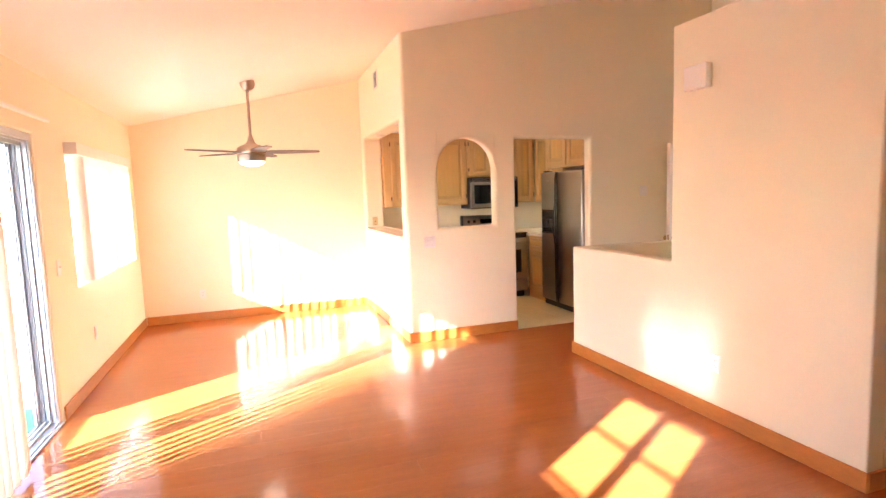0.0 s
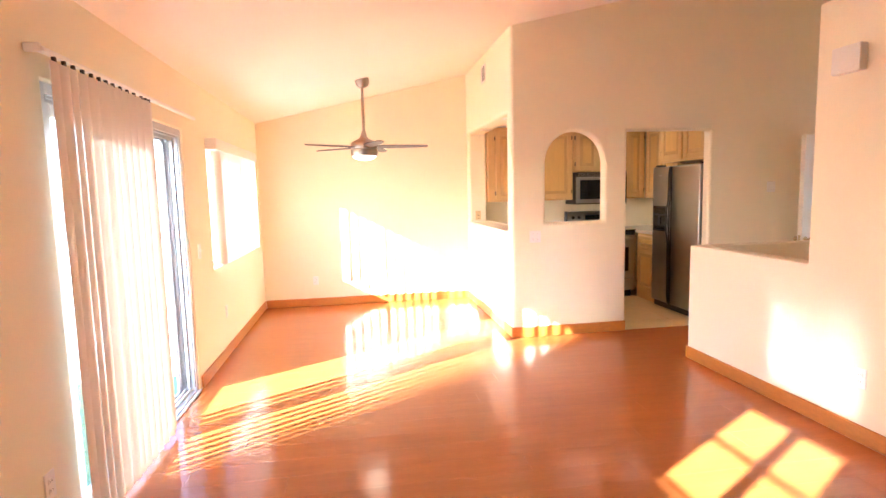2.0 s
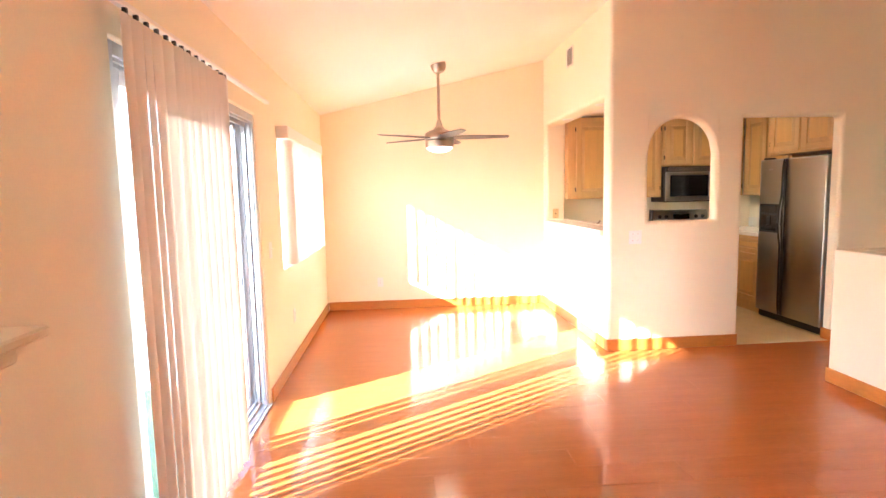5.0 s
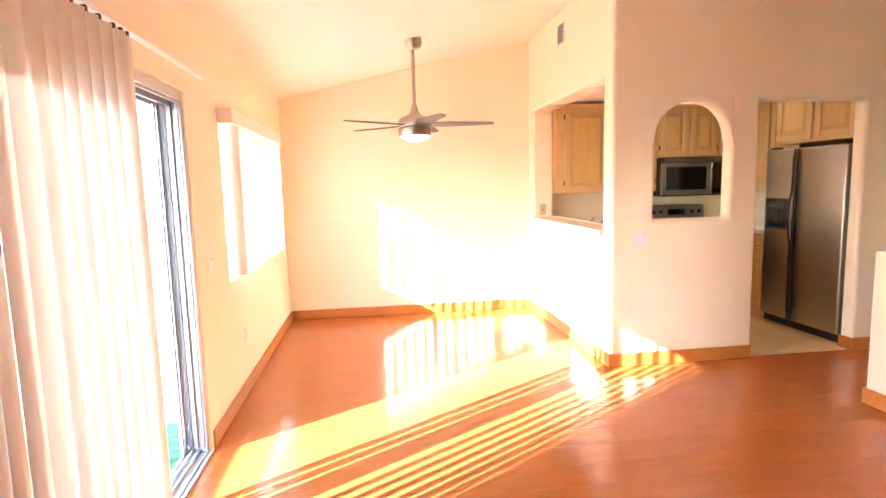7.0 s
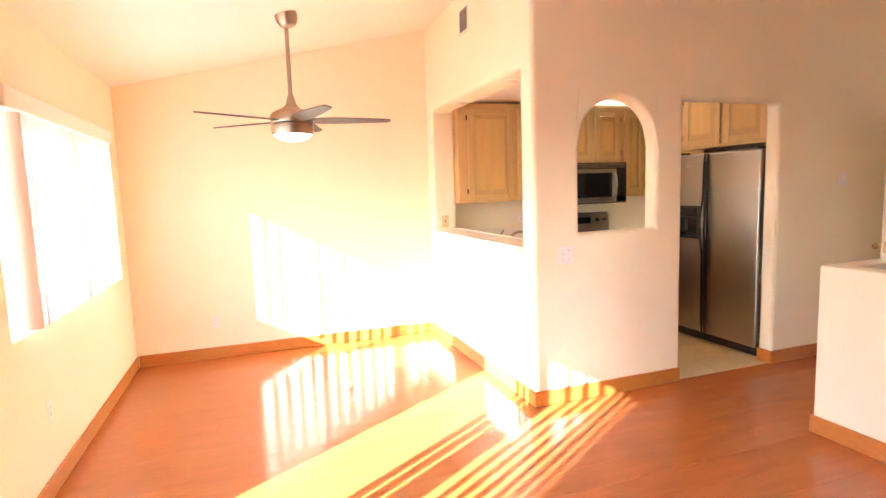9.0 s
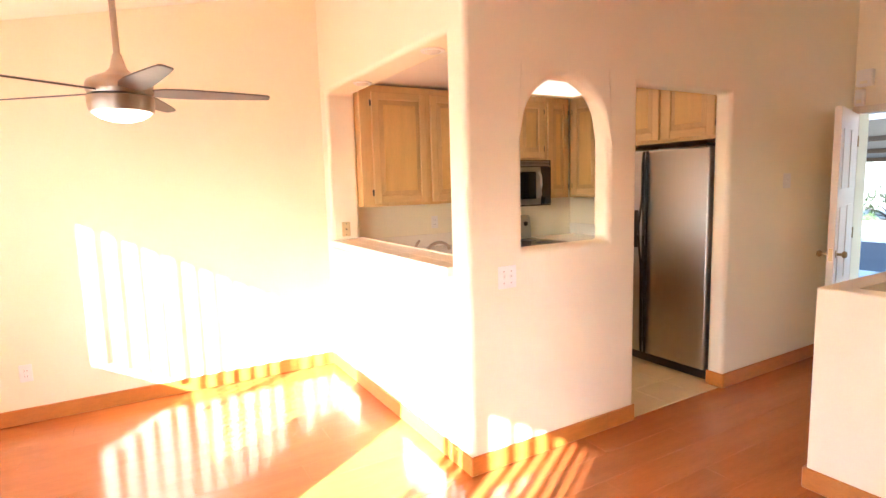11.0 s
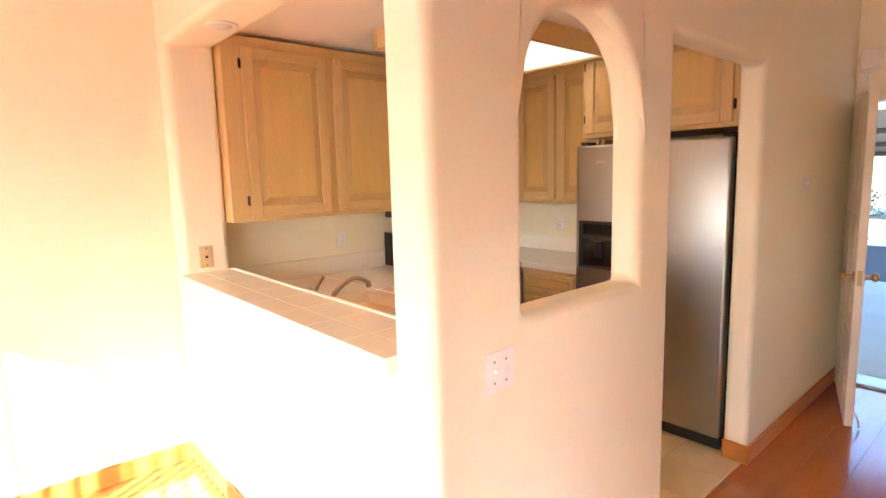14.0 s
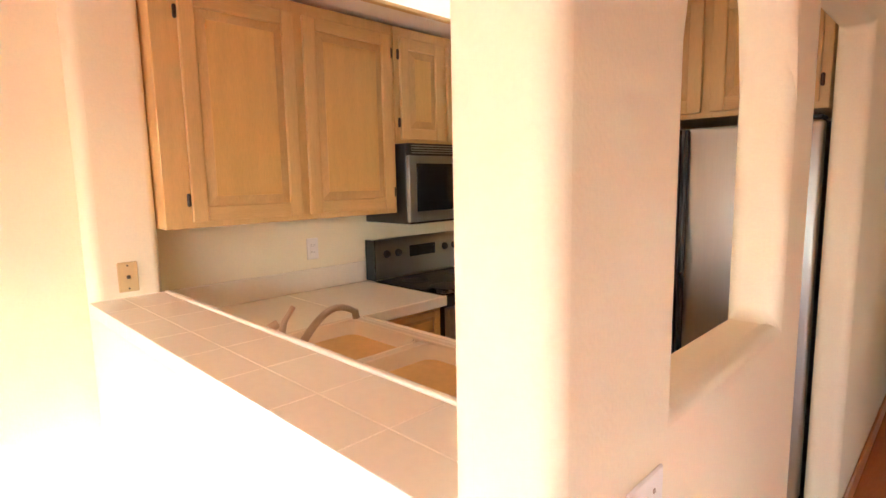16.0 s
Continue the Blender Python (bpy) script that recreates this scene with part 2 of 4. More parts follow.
# wall with the arch and the kitchen doorway
A0, A1, SILL, SPRING = 3.095, 3.715, 1.15, 1.735
mid = (A0 + A1) / 2
AR = (A1 - A0) / 2
ARCHTOP = 2.12
arc = [(mid - AR * math.cos(math.pi * i / 24), SPRING + AR * math.sin(math.pi * i / 24)) for i in range(25)]
polys = cells([PASS, *[p[0] for p in arc], 3.955, 4.868, ENTRY], [-0.02, SILL, SPRING, 2.045, ARCHTOP, TOP],
              [(A0, A1, SILL, ARCHTOP), (3.955, 4.868, -0.02, 2.045)])
for i, (p, q) in enumerate(zip(arc, arc[1:])):
    shoulder = [(q[0], 2.045)] if i == 23 else []
    polys.append([p, q, *shoulder, (q[0], ARCHTOP), (p[0], ARCHTOP), *([(p[0], 2.045)] if i == 0 else [])])
bm = solid(polys, lambda u, v: (u, ARCH, top_at(u, v)), (0, 0.12, 0))
round_edges(setting("wall_kitchen", bm, WALL, "cream plaster wall with an arched opening and a doorway", "wall"), 0.031, 5,
            lambda p: not (p.y > ARCH + 0.1 and p.x < PASS + 0.01) and p.x < ENTRY - 0.05)

# entry wall with the front door opening
bm = solid(cells([3.2, 5.79, 6.65, 6.70, 9.1], [-0.02, 1.98, TOP], [(5.79, 6.65, -0.02, 1.98)]),
           lambda u, v: (ENTRY, u, top_at(ENTRY, v)), (0.16, 0, 0))
setting("wall_entry", bm, WALL, "cream painted entry wall round the front door", "wall")

# half wall round the stairwell, and the taller box beside it
bm = solid(cells([3.23, 4.53, 5.745], [-0.02, 0.98, 2.54], [(4.53, 5.745, 0.98, 2.54)]), lambda u, v: (HALF, u, v), (0.12, 0, 0))
round_edges(setting("half_wall", bm, WALL, "cream plaster wall stepping down to a half wall by the stairwell", "wall"), 0.010)
setting("half_wall_return", boxes((HALF + 0.1205, ENTRY, 5.625, 5.744, -0.02, 0.979)), WALL, "cream plaster half wall along the hall", "wall")
setting("wall_closet", boxes((HALF + 0.1205, ENTRY, 3.231, 4.529, -0.02, 2.539)), WALL, "cream plaster closet walls that stop below the sloped ceiling", "wall")

# living room behind the walk
setting("wall_south", boxes((-0.72, ENTRY + 0.16, -2.34, -2.2, -0.02, 3.95)), WALL, "cream painted wall", "wall")
setting("wall_east", boxes((ENTRY, ENTRY + 0.16, -2.2, 3.2, -0.02, 3.95)), WALL, "cream painted wall", "wall")
setting("wall_kitchen_back", boxes((2.97, ENTRY, KBACK, KBACK + 0.14, -0.02, 3.9)), WALL, "cream painted kitchen wall", "wall")
setting("wall_kitchen_side", boxes((KRIGHT, KRIGHT + 0.12, ARCH + 0.121, KBACK - 0.001, -0.02, KCEIL)), WALL, "cream painted kitchen side wall", "wall")

# ceilings
bm = bmesh.new()
vs = [bm.verts.new((x, y, ceiling_z(x) + dz)) for x, y, dz in ((-0.42, -2.35, 0), (7.0, -2.35, 0), (7.0, 9.1, 0), (-0.42, 9.1, 0), (-0.42, -2.35, 0.15), (7.0, -2.35, 0.15), (7.0, 9.1, 0.15), (-0.42, 9.1, 0.15))]
for q in ((3, 2, 1, 0), (4, 5, 6, 7), (0, 1, 5, 4), (1, 2, 6, 5), (2, 3, 7, 6), (3, 0, 4, 7)):
    bm.faces.new([vs[i] for i in q])
setting("ceiling", bm, CEIL, "sloped cream textured ceiling", "ceiling")
setting("ceiling_kitchen", boxes((2.992, KRIGHT - 0.002, ARCH + 0.121, KBACK - 0.001, KCEIL, KCEIL + 0.06)), CEIL, "flat cream kitchen ceiling", "ceiling")

# floors
sub = setting("floor", boxes((-0.72, ENTRY + 0.16, -2.34, 2.9, -0.12, -0.010), (-0.13, ENTRY + 0.16, 2.9, ARCH + 0.02, -0.12, -0.010), (-0.13, PASS, ARCH + 0.02, FAR, -0.12, -0.010)), TRIM, "glossy orange wood laminate floor", "floor")
ksub = setting("floor_kitchen", boxes((2.992, KRIGHT, ARCH + 0.021, KBACK, -0.12, -0.008)), GROUT, "beige tiled kitchen floor", "floor")


# baseboards
def baseboard(name, *specs):
    return setting(name, boxes(*specs, bevel=0.006), TRIM, "orange wood baseboard", "baseboard")


BB, BT = 0.106, 0.014
baseboard("baseboard_north", (0.016, PASS - 0.002, FAR - BT, FAR - 0.001, 0, BB))
baseboard("baseboard_west", (0.001, BT, 5.87, FAR - BT - 0.002, 0, BB))
baseboard("baseboard_pass", (PASS - BT, PASS - 0.001, 6.69, FAR - BT - 0.002, 0, BB))
baseboard("baseboard_kitchen", (PASS - BT, 3.953, ARCH - BT, ARCH - 0.001, 0, BB))
baseboard("baseboard_hall", (4.869, ENTRY - 0.002, ARCH - BT, ARCH - 0.001, 0, BB), (4.854, 4.8675, ARCH - BT, ARCH + 0.118, 0, BB))
baseboard("baseboard_half_wall", (HALF - BT, HALF - 0.001, 3.23 - BT, 5.745 + BT, 0, BB))
baseboard("baseboard_hall_south", (HALF, ENTRY - 0.002, 5.746, 5.745 + BT, 0, BB))
baseboard("baseboard_closet", (HALF, ENTRY - 0.002, 3.23 - BT, 3.229, 0, BB))

# ---------- sliding door, blinds and window ----------
sd = tagged(new("door_1"), "aluminium sliding glass door standing open to the balcony", "sliding door", "", "structure")


def frame_of(y0, y1, z0, z1, x0, x1, w):
    return boxes((x0, x1, y0, y0 + w, z0, z1), (x0, x1, y1 - w, y1, z0, z1), (x0, x1, y0 + w, y1 - w, z0, z0 + w), (x0, x1, y0 + w, y1 - w, z1 - w, z1), bevel=0.003)


for y0, y1, s in ((4.062, 4.10, 1), (5.80, 5.838, -1)):
    jb = part("jamb", boxes((-0.135, -0.012, y0, y1, 0.0, 1.978), bevel=0.002), ALU, sd)
    inner = y1 if s > 0 else y0
    for x, deep in ((-0.130, 0.022), (-0.098, 0.012), (-0.066, 0.022), (-0.034, 0.010)):
        a, b = sorted((inner, inner + s * deep))
        part("channel", boxes((x, x + 0.012, a + 0.0002, b, 0.05, 1.93), bevel=0.001), ALU_DARK, jb)
hd = part("head", boxes((-0.135, -0.012, 4.101, 5.799, 1.93, 1.978), bevel=0.002), ALU, sd)
for x, deep in ((-0.130, 0.035), (-0.098, 0.02), (-0.066, 0.035), (-0.034, 0.015)):
    part("channel", boxes((x, x + 0.012, 4.125, 5.775, 1.93 - deep, 1.9298), bevel=0.001), ALU_DARK, hd)
part("sill", boxes((-0.135, -0.012, 4.101, 5.799, -0.004, 0.022), bevel=0.002), ALU, sd)
part("track", boxes((-0.122, -0.112, 4.102, 5.798, 0.0225, 0.046), (-0.090, -0.080, 4.102, 5.798, 0.0225, 0.046), (-0.058, -0.048, 4.102, 5.798, 0.0225, 0.040), (-0.011, 0.010, 4.062, 5.838, 0.0, 0.014), bevel=0.002), ALU, sd, "grooved aluminium floor track")
leaf = part("sliding_panel", frame_of(4.125, 5.19, 0.05, 1.905, -0.094, -0.070, 0.055), ALU, sd)
part("pane", boxes((-0.084, -0.080, 4.18, 5.135, 0.105, 1.85)), GLASS, leaf)
part("pull", boxes((-0.0695, -0.052, 5.15, 5.175, 0.95, 1.15), bevel=0.004), BRONZE, leaf, "dark pull handle")
leaf = part("fixed_panel", frame_of(4.125, 5.12, 0.05, 1.905, -0.064, -0.040, 0.06), ALU, sd)
part("pane", boxes((-0.054, -0.050, 4.186, 5.059, 0.111, 1.844)), GLASS, leaf)
leaf = part("screen_panel", frame_of(5.715, 5.775, 0.05, 1.905, -0.126, -0.108, 0.022), ALU_DARK, sd, "stacked grey aluminium panel edge")

blinds = thing("vertical_blinds", (0.08, 4.7, 0.03), "white vinyl vertical blinds gathered to one side of the sliding door", "blinds")
part("head_rail", boxes((0.04, 0.070, 3.96, 5.97, 2.066, 2.088), bevel=0.004), WHITE, blinds, "slim white head rail")
part("bracket", boxes((0.0, 0.06, 3.955, 3.978, 2.066, 2.1), bevel=0.004), WHITE, blinds)


def slat(y, ang, width=0.089):
    """A gently curved slat that hangs from the rail."""
    bm = bmesh.new()
    n, rows = 14, []
    for z in (0.035, 0.6, 1.3, 2.045):
        row = []
        for i in range(n + 1):
            s = i / n - 0.5
            lx, ly = 0.010 * (1 - 4 * s * s), s * width
            c, d = math.cos(ang), math.sin(ang)
            row.append(bm.verts.new((lx * c - ly * d, lx * d + ly * c, z - 0.03)))
        rows.append(row)
    for a, b in zip(rows, rows[1:]):
        for i in range(n):
            bm.faces.new((a[i], a[i + 1], b[i + 1], b[i]))
    bm.normal_update()
    bmesh.ops.solidify(bm, geom=bm.faces[:], thickness=0.0014)
    ob = part("slat", bm, SLAT, None)
    ob.parent = blinds
    ob.matrix_parent_inverse = blinds.matrix_world.inverted()
    ob.matrix_basis = Matrix.Translation((0.062, y, 0.03))
    part("carrier", boxes((0.055, 0.069, y - 0.007, y + 0.007, 2.044, 2.066)), BLACK, blinds)
    return ob


rng = random.Random(4)
HANG = [(4.05, 8), (4.125, 4), (4.20, 10), (4.28, 3), (4.36, -8), (4.435, -24), (4.508, -25), (4.583, -31), (4.668, -33), (4.753, -31), (4.843, -34), (4.945, -36), (5.005, 6), (5.055, 10)]
for y, turn in HANG:
    slat(y, radians(turn + rng.uniform(-3, 3)))

win = tagged(new("window_1"), "bright aluminium window with a vertical blinds", "window", "", "structure")
part("window_frame", frame_of(6.472, 8.198, 0.862, 1.928, -0.11, -0.07, 0.035), WHITE, win)
part("mullion", boxes((-0.105, -0.075, 7.28, 7.34, 0.898, 1.892)), WHITE, win)
for a, b in ((6.507, 7.28), (7.34, 8.163)):
    part("pane", boxes((-0.092, -0.088, a, b, 0.897, 1.893)), GLASS, win)
valance = thing("window_blinds", (0.02, 7.3, 1.9), "white vinyl vertical blinds under a boxed valance, turned open", "blinds")
part("valance", boxes((0.002, 0.095, 6.42, 8.25, 1.885, 1.98), bevel=0.004), WHITE, valance)
for i in range(22):
    bm = bmesh.new()
    n, rows = 4, []
    a = radians(-76 + rng.uniform(-5, 5))
    for z in (0.885, 1.4, 1.885):
        row = []
        for q in range(n + 1):
            s = q / n - 0.5
            lx, ly = 0.008 * (1 - 4 * s * s), s * 0.089
            row.append(bm.verts.new((0.045 + lx * math.cos(a) - ly * math.sin(a), 6.578 + 0.0755 * i + lx * math.sin(a) + ly * math.cos(a), z)))
        rows.append(row)
    for ra, rb in zip(rows, rows[1:]):
        for q in range(n):
            bm.faces.new((ra[q], ra[q + 1], rb[q + 1], rb[q]))
    bm.normal_update()
    bmesh.ops.solidify(bm, geom=bm.faces[:], thickness=0.0014)
    part("slat", bm, SLAT_THIN, valance, smooth=True)

nwin = tagged(new("window_2"), "small two-light window above the fireplace shelf", "window", "", "structure")
part("window_frame", frame_of(1.492, 2.263, 1.257, 2.063, -0.10, -0.06, 0.03), WHITE, nwin)
part("mullion", boxes((-0.10, -0.06, 1.815, 1.885, 1.288, 2.032)), WHITE, nwin)
for a, b in ((1.523, 1.814), (1.886, 2.232)):
    for z in (1.48, 1.76):
        part("glazing_bar", boxes((-0.09, -0.07, a, b, z, z + 0.022)), WHITE, nwin)

# ---------- fireplace ----------
FPX, FPY, FPZ = 0.31, 2.885, 1.19
fp = thing("fireplace", (0.0, 2.0, 0.0), "plaster fireplace faced with glazed terracotta tiles under a plain shelf", "fireplace")
part("body", boxes((0.001, FPX, 1.05, FPY, 0.0, FPZ)), WALL, fp, "cream plaster chimney base")
part("shelf", boxes((0.001, FPX + 0.045, 0.98, FPY + 0.19, FPZ + 0.032, FPZ + 0.050), bevel=0.004), WALL, fp, "cream painted shelf")
part("moulding", boxes((0.001, FPX + 0.028, 1.01, FPY + 0.14, FPZ + 0.0005, FPZ + 0.0315), bevel=0.012, seg=3), WALL, fp)
# no recess here: the firebox's dark inside is painted as a flat sheet
part("firebox", boxes((FPX + 0.001, FPX + 0.008, 1.56, 2.46, 0.0, 0.76)), DARK, fp, "flat dark sheet standing in for the firebox opening")
part("grout_bed", boxes((FPX + 0.001, FPX + 0.007, 2.462, FPY - 0.002, 0.0, FPZ)), GROUT, fp)
part("grout_bed", boxes((FPX + 0.001, FPX + 0.007, 1.06, 1.558, 0.0, FPZ)), GROUT, fp)
part("grout_bed", boxes((FPX + 0.001, FPX + 0.007, 1.559, 2.461, 0.762, FPZ)), GROUT, fp)
TS, TOPROW = 0.152, 0.108
whole = mesh_of("tile", boxes((0, 0.011, 0.0025, TS - 0.0025, 0.0025, TS - 0.0025), bevel=0.003), TERRA)
cut = mesh_of("tile", boxes((0, 0.011, 0.0025, TS - 0.0025, 0.0025, TOPROW - 0.0025), bevel=0.003), TERRA)
for iy in range(11):
    for iz in range(8):
        y, z = FPY - TS * (iy + 1), FPZ - TOPROW - TS * iz
        if 1.42 < y < 2.45 and z < 0.755:
            continue
        ob = new("tile", cut if iz == 0 else whole)
        ob.parent = fp
        ob.matrix_parent_inverse = fp.matrix_world.inverted()
        ob.matrix_basis = Matrix.Translation((FPX + 0.0075, y, z))


# ---------- switches, outlets and small fittings on walls ----------
def plate(name, center, normal, w, h, label, category, material, kind):
    """A wall plate: normal is the way it faces, kind says what sits in it."""
    ob = thing(name, center, label, category)
    n = Vector(normal)
    side = Vector((0, 0, 1)).cross(n)
    m = Matrix((side.to_4d(), (0, 0, 1, 0), n.to_4d(), (0, 0, 0, 1))).transposed()
    m.translation = center
    def put(nm, bm, mt, parent):
        bmesh.ops.transform(bm, matrix=m, verts=bm.verts)
        return part(nm, bm, mt, parent)
    pl = put("plate", boxes((-w / 2, w / 2, -h / 2, h / 2, 0, 0.006), bevel=0.003), material, ob)
    if kind == "switches":
        for s in (-0.023, 0.023):
            t = put("toggle", boxes((s - 0.005, s + 0.005, -0.012, 0.012, 0.006, 0.009), (s - 0.004, s + 0.004, 0.0, 0.011, 0.009, 0.02), bevel=0.001), material, ob)
            for z in (-0.03, 0.03):
                put("screw", boxes((s - 0.003, s + 0.003, z - 0.003, z + 0.003, 0.006, 0.008)), NICKEL, ob)
    elif kind == "switch":
        put("toggle", boxes((-0.005, 0.005, 0.0, 0.011, 0.006, 0.02), bevel=0.001), material, ob)
    elif kind == "outlet":
        for z in (-0.019, 0.019):
            put("socket", boxes((-0.016, 0.016, z - 0.013, z + 0.013, 0.006, 0.008), bevel=0.002), material, ob)
            put("slot", boxes((-0.008, -0.006, z - 0.005, z + 0.005, 0.008, 0.0085), (0.006, 0.008, z - 0.005, z + 0.005, 0.008, 0.0085)), BLACK, ob)
    elif kind == "jack":
        put("socket", boxes((-0.007, 0.007, -0.007, 0.007, 0.006, 0.012), bevel=0.002), BRONZE, ob)
        for z in (-0.045, 0.045):
            put("screw", boxes((-0.003, 0.003, z - 0.003, z + 0.003, 0.006, 0.008)), BRONZE, ob)
    return ob


plate("light_switch", (2.985, ARCH, 1.015), (0, -1, 0), 0.116, 0.118, "white double light switch plate beside the arch", "light switch", WHITE, "switches")
plate("light_switch", (0, 6.06, 1.06), (1, 0, 0), 0.072, 0.118, "white light switch beside the sliding door", "light switch", WHITE, "switch")
plate("wall_outlet", (0.66, FAR, 0.34), (0, -1, 0), 0.072, 0.116, "white wall outlet above the baseboard", "outlet", WHITE, "outlet")
plate("wall_outlet", (0, 6.78, 0.42), (1, 0, 0), 0.072, 0.116, "white wall outlet under the window", "outlet", WHITE, "outlet")
plate("wall_outlet", (0, 3.83, 0.36), (1, 0, 0), 0.072, 0.116, "white wall outlet beside the fireplace", "outlet", WHITE, "outlet")
plate("wall_outlet", (HALF, 4.13, 0.375), (-1, 0, 0), 0.072, 0.116, "white wall outlet on the closet wall", "outlet", WHITE, "outlet")
plate("cable_jack", (2.865, 8.72, 1.15), (0, -1, 0), 0.072, 0.118, "ivory cable jack plate in the pass-through jamb", "jack plate", IVORY, "jack")
plate("thermostat_plate", (5.59, ARCH, 1.45), (0, -1, 0), 0.10, 0.11, "small white thermostat on the hall wall", "thermostat", WHITE, "switch")
plate("wall_outlet", (3.83, KBACK, 1.14), (0, -1, 0), 0.072, 0.116, "white outlet on the kitchen splashback", "outlet", WHITE, "outlet")
plate("wall_outlet", (KRIGHT, 8.4, 1.14), (-1, 0, 0), 0.072, 0.116, "white outlet on the kitchen side wall", "outlet", WHITE, "outlet")


def small_box(name, spec, material, label, category):
    ob = thing(name, ((spec[0] + spec[1]) / 2, (spec[2] + spec[3]) / 2, spec[4]), label, category)
    part("cover", boxes(spec, bevel=0.008, seg=2), material, ob)
    return ob


sn = small_box("door_chime", (HALF - 0.055, HALF - 0.001, 4.20, 4.38, 2.09, 2.24), WHITE, "cream door chime box high on the tall wall", "door chime")
part("grille", boxes((HALF - 0.058, HALF - 0.0552, 4.23, 4.35, 2.11, 2.13)), WHITE, sn)
sn = small_box("alarm_sensor", (ENTRY - 0.06, ENTRY - 0.001, 6.56, 6.67, 2.18, 2.31), WHITE, "white alarm siren box above the front door", "alarm box")
part("lens", boxes((ENTRY - 0.064, ENTRY - 0.0605, 6.59, 6.64, 2.2, 2.22)), WALL, sn)
sn = small_box("alarm_sensor", (ENTRY - 0.045, ENTRY - 0.001, 6.615, 6.68, 2.03, 2.16), WHITE, "small white sensor box beside the front door head", "sensor")
part("lens", boxes((ENTRY - 0.049, ENTRY - 0.0455, 6.63, 6.665, 2.05, 2.08)), WALL, sn)

vent = thing("wall_vent", (PASS, 7.80, 2.72), "small grey louvred air vent high on the wall", "air vent")
part("frame", frame_of(7.70, 7.90, 2.72, 2.92, PASS - 0.010, PASS - 0.001, 0.018), WHITE, vent)
part("backing", boxes((PASS - 0.004, PASS - 0.001, 7.718, 7.882, 2.738, 2.902)), BLACK, vent)
for i in range(8):
    part("slat", boxes((PASS - 0.009, PASS - 0.004, 7.719, 7.881, 2.744 + i * 0.02, 2.752 + i * 0.02)), ALU, vent)

# ---------- ceiling fan ----------
FX, FY = 1.35, 7.62
fan = thing("ceiling_fan", (FX, FY, 1.9), "brushed nickel ceiling fan with five taupe blades and a lit bowl", "ceiling fan")
cz = ceiling_z(FX)
canopy = lathe([(0.022, -0.095), (0.05, -0.085), (0.072, -0.05), (0.078, 0.0)], (0, 0, 0), 32)
bmesh.ops.transform(canopy, matrix=Matrix.Translation((FX, FY, cz + 0.004)) @ Euler((0, -math.atan(0.23), 0)).to_matrix().to_4x4(), verts=canopy.verts)
part("canopy", canopy, NICKEL, fan, smooth=True)
part("downrod", tube([(FX, FY, 2.13), (FX, FY, cz - 0.06)], 0.0145, 16), NICKEL, fan, smooth=True)
part("motor_housing", lathe([(0.128, -0.030), (0.142, -0.026), (0.146, -0.010), (0.146, 0.022), (0.138, 0.040), (0.105, 0.058), (0.062, 0.076), (0.038, 0.100), (0.024, 0.150), (0.018, 0.170)], (FX, FY, 1.998), 40), NICKEL, fan, smooth=True)
part("light_kit", lathe([(0.122, -0.045), (0.14, -0.04), (0.146, 0.0), (0.146, 0.03)], (FX, FY, 1.932), 40), NICKEL, fan, "polished nickel light ring", smooth=True)
part("light_bowl", lathe([(0.005, -0.045), (0.05, -0.042), (0.09, -0.03), (0.118, -0.012), (0.13, 0.002)], (FX, FY, 1.889), 40), GLOW_F, fan, "glowing frosted glass bowl", smooth=True)
for k in range(5):
    a = radians(-4 + 72 * k)
    bm = bmesh.new()
    outline = [(0.13, -0.040), (0.20, -0.060), (0.30, -0.066), (0.46, -0.056), (0.62, -0.042), (0.685, -0.034), (0.70, -0.022), (0.70, 0.012), (0.69, 0.022), (0.60, 0.032), (0.45, 0.044), (0.30, 0.055), (0.20, 0.052), (0.13, 0.036)]
    f = bm.faces.new([bm.verts.new((x, y, 0)) for x, y in outline])
    ex = bmesh.ops.extrude_face_region(bm, geom=[f])
    bmesh.ops.translate(bm, vec=(0, 0, 0.007), verts=[v for v in ex["geom"] if isinstance(v, bmesh.types.BMVert)])
    bmesh.ops.recalc_face_normals(bm, faces=bm.faces)
    bmesh.ops.transform(bm, matrix=Matrix.Translation((FX, FY, 1.985)) @ Matrix.Rotation(a, 4, "Z") @ Matrix.Rotation(radians(-12), 4, "X"), verts=bm.verts)
    part("blade", bm, BLADE, fan)


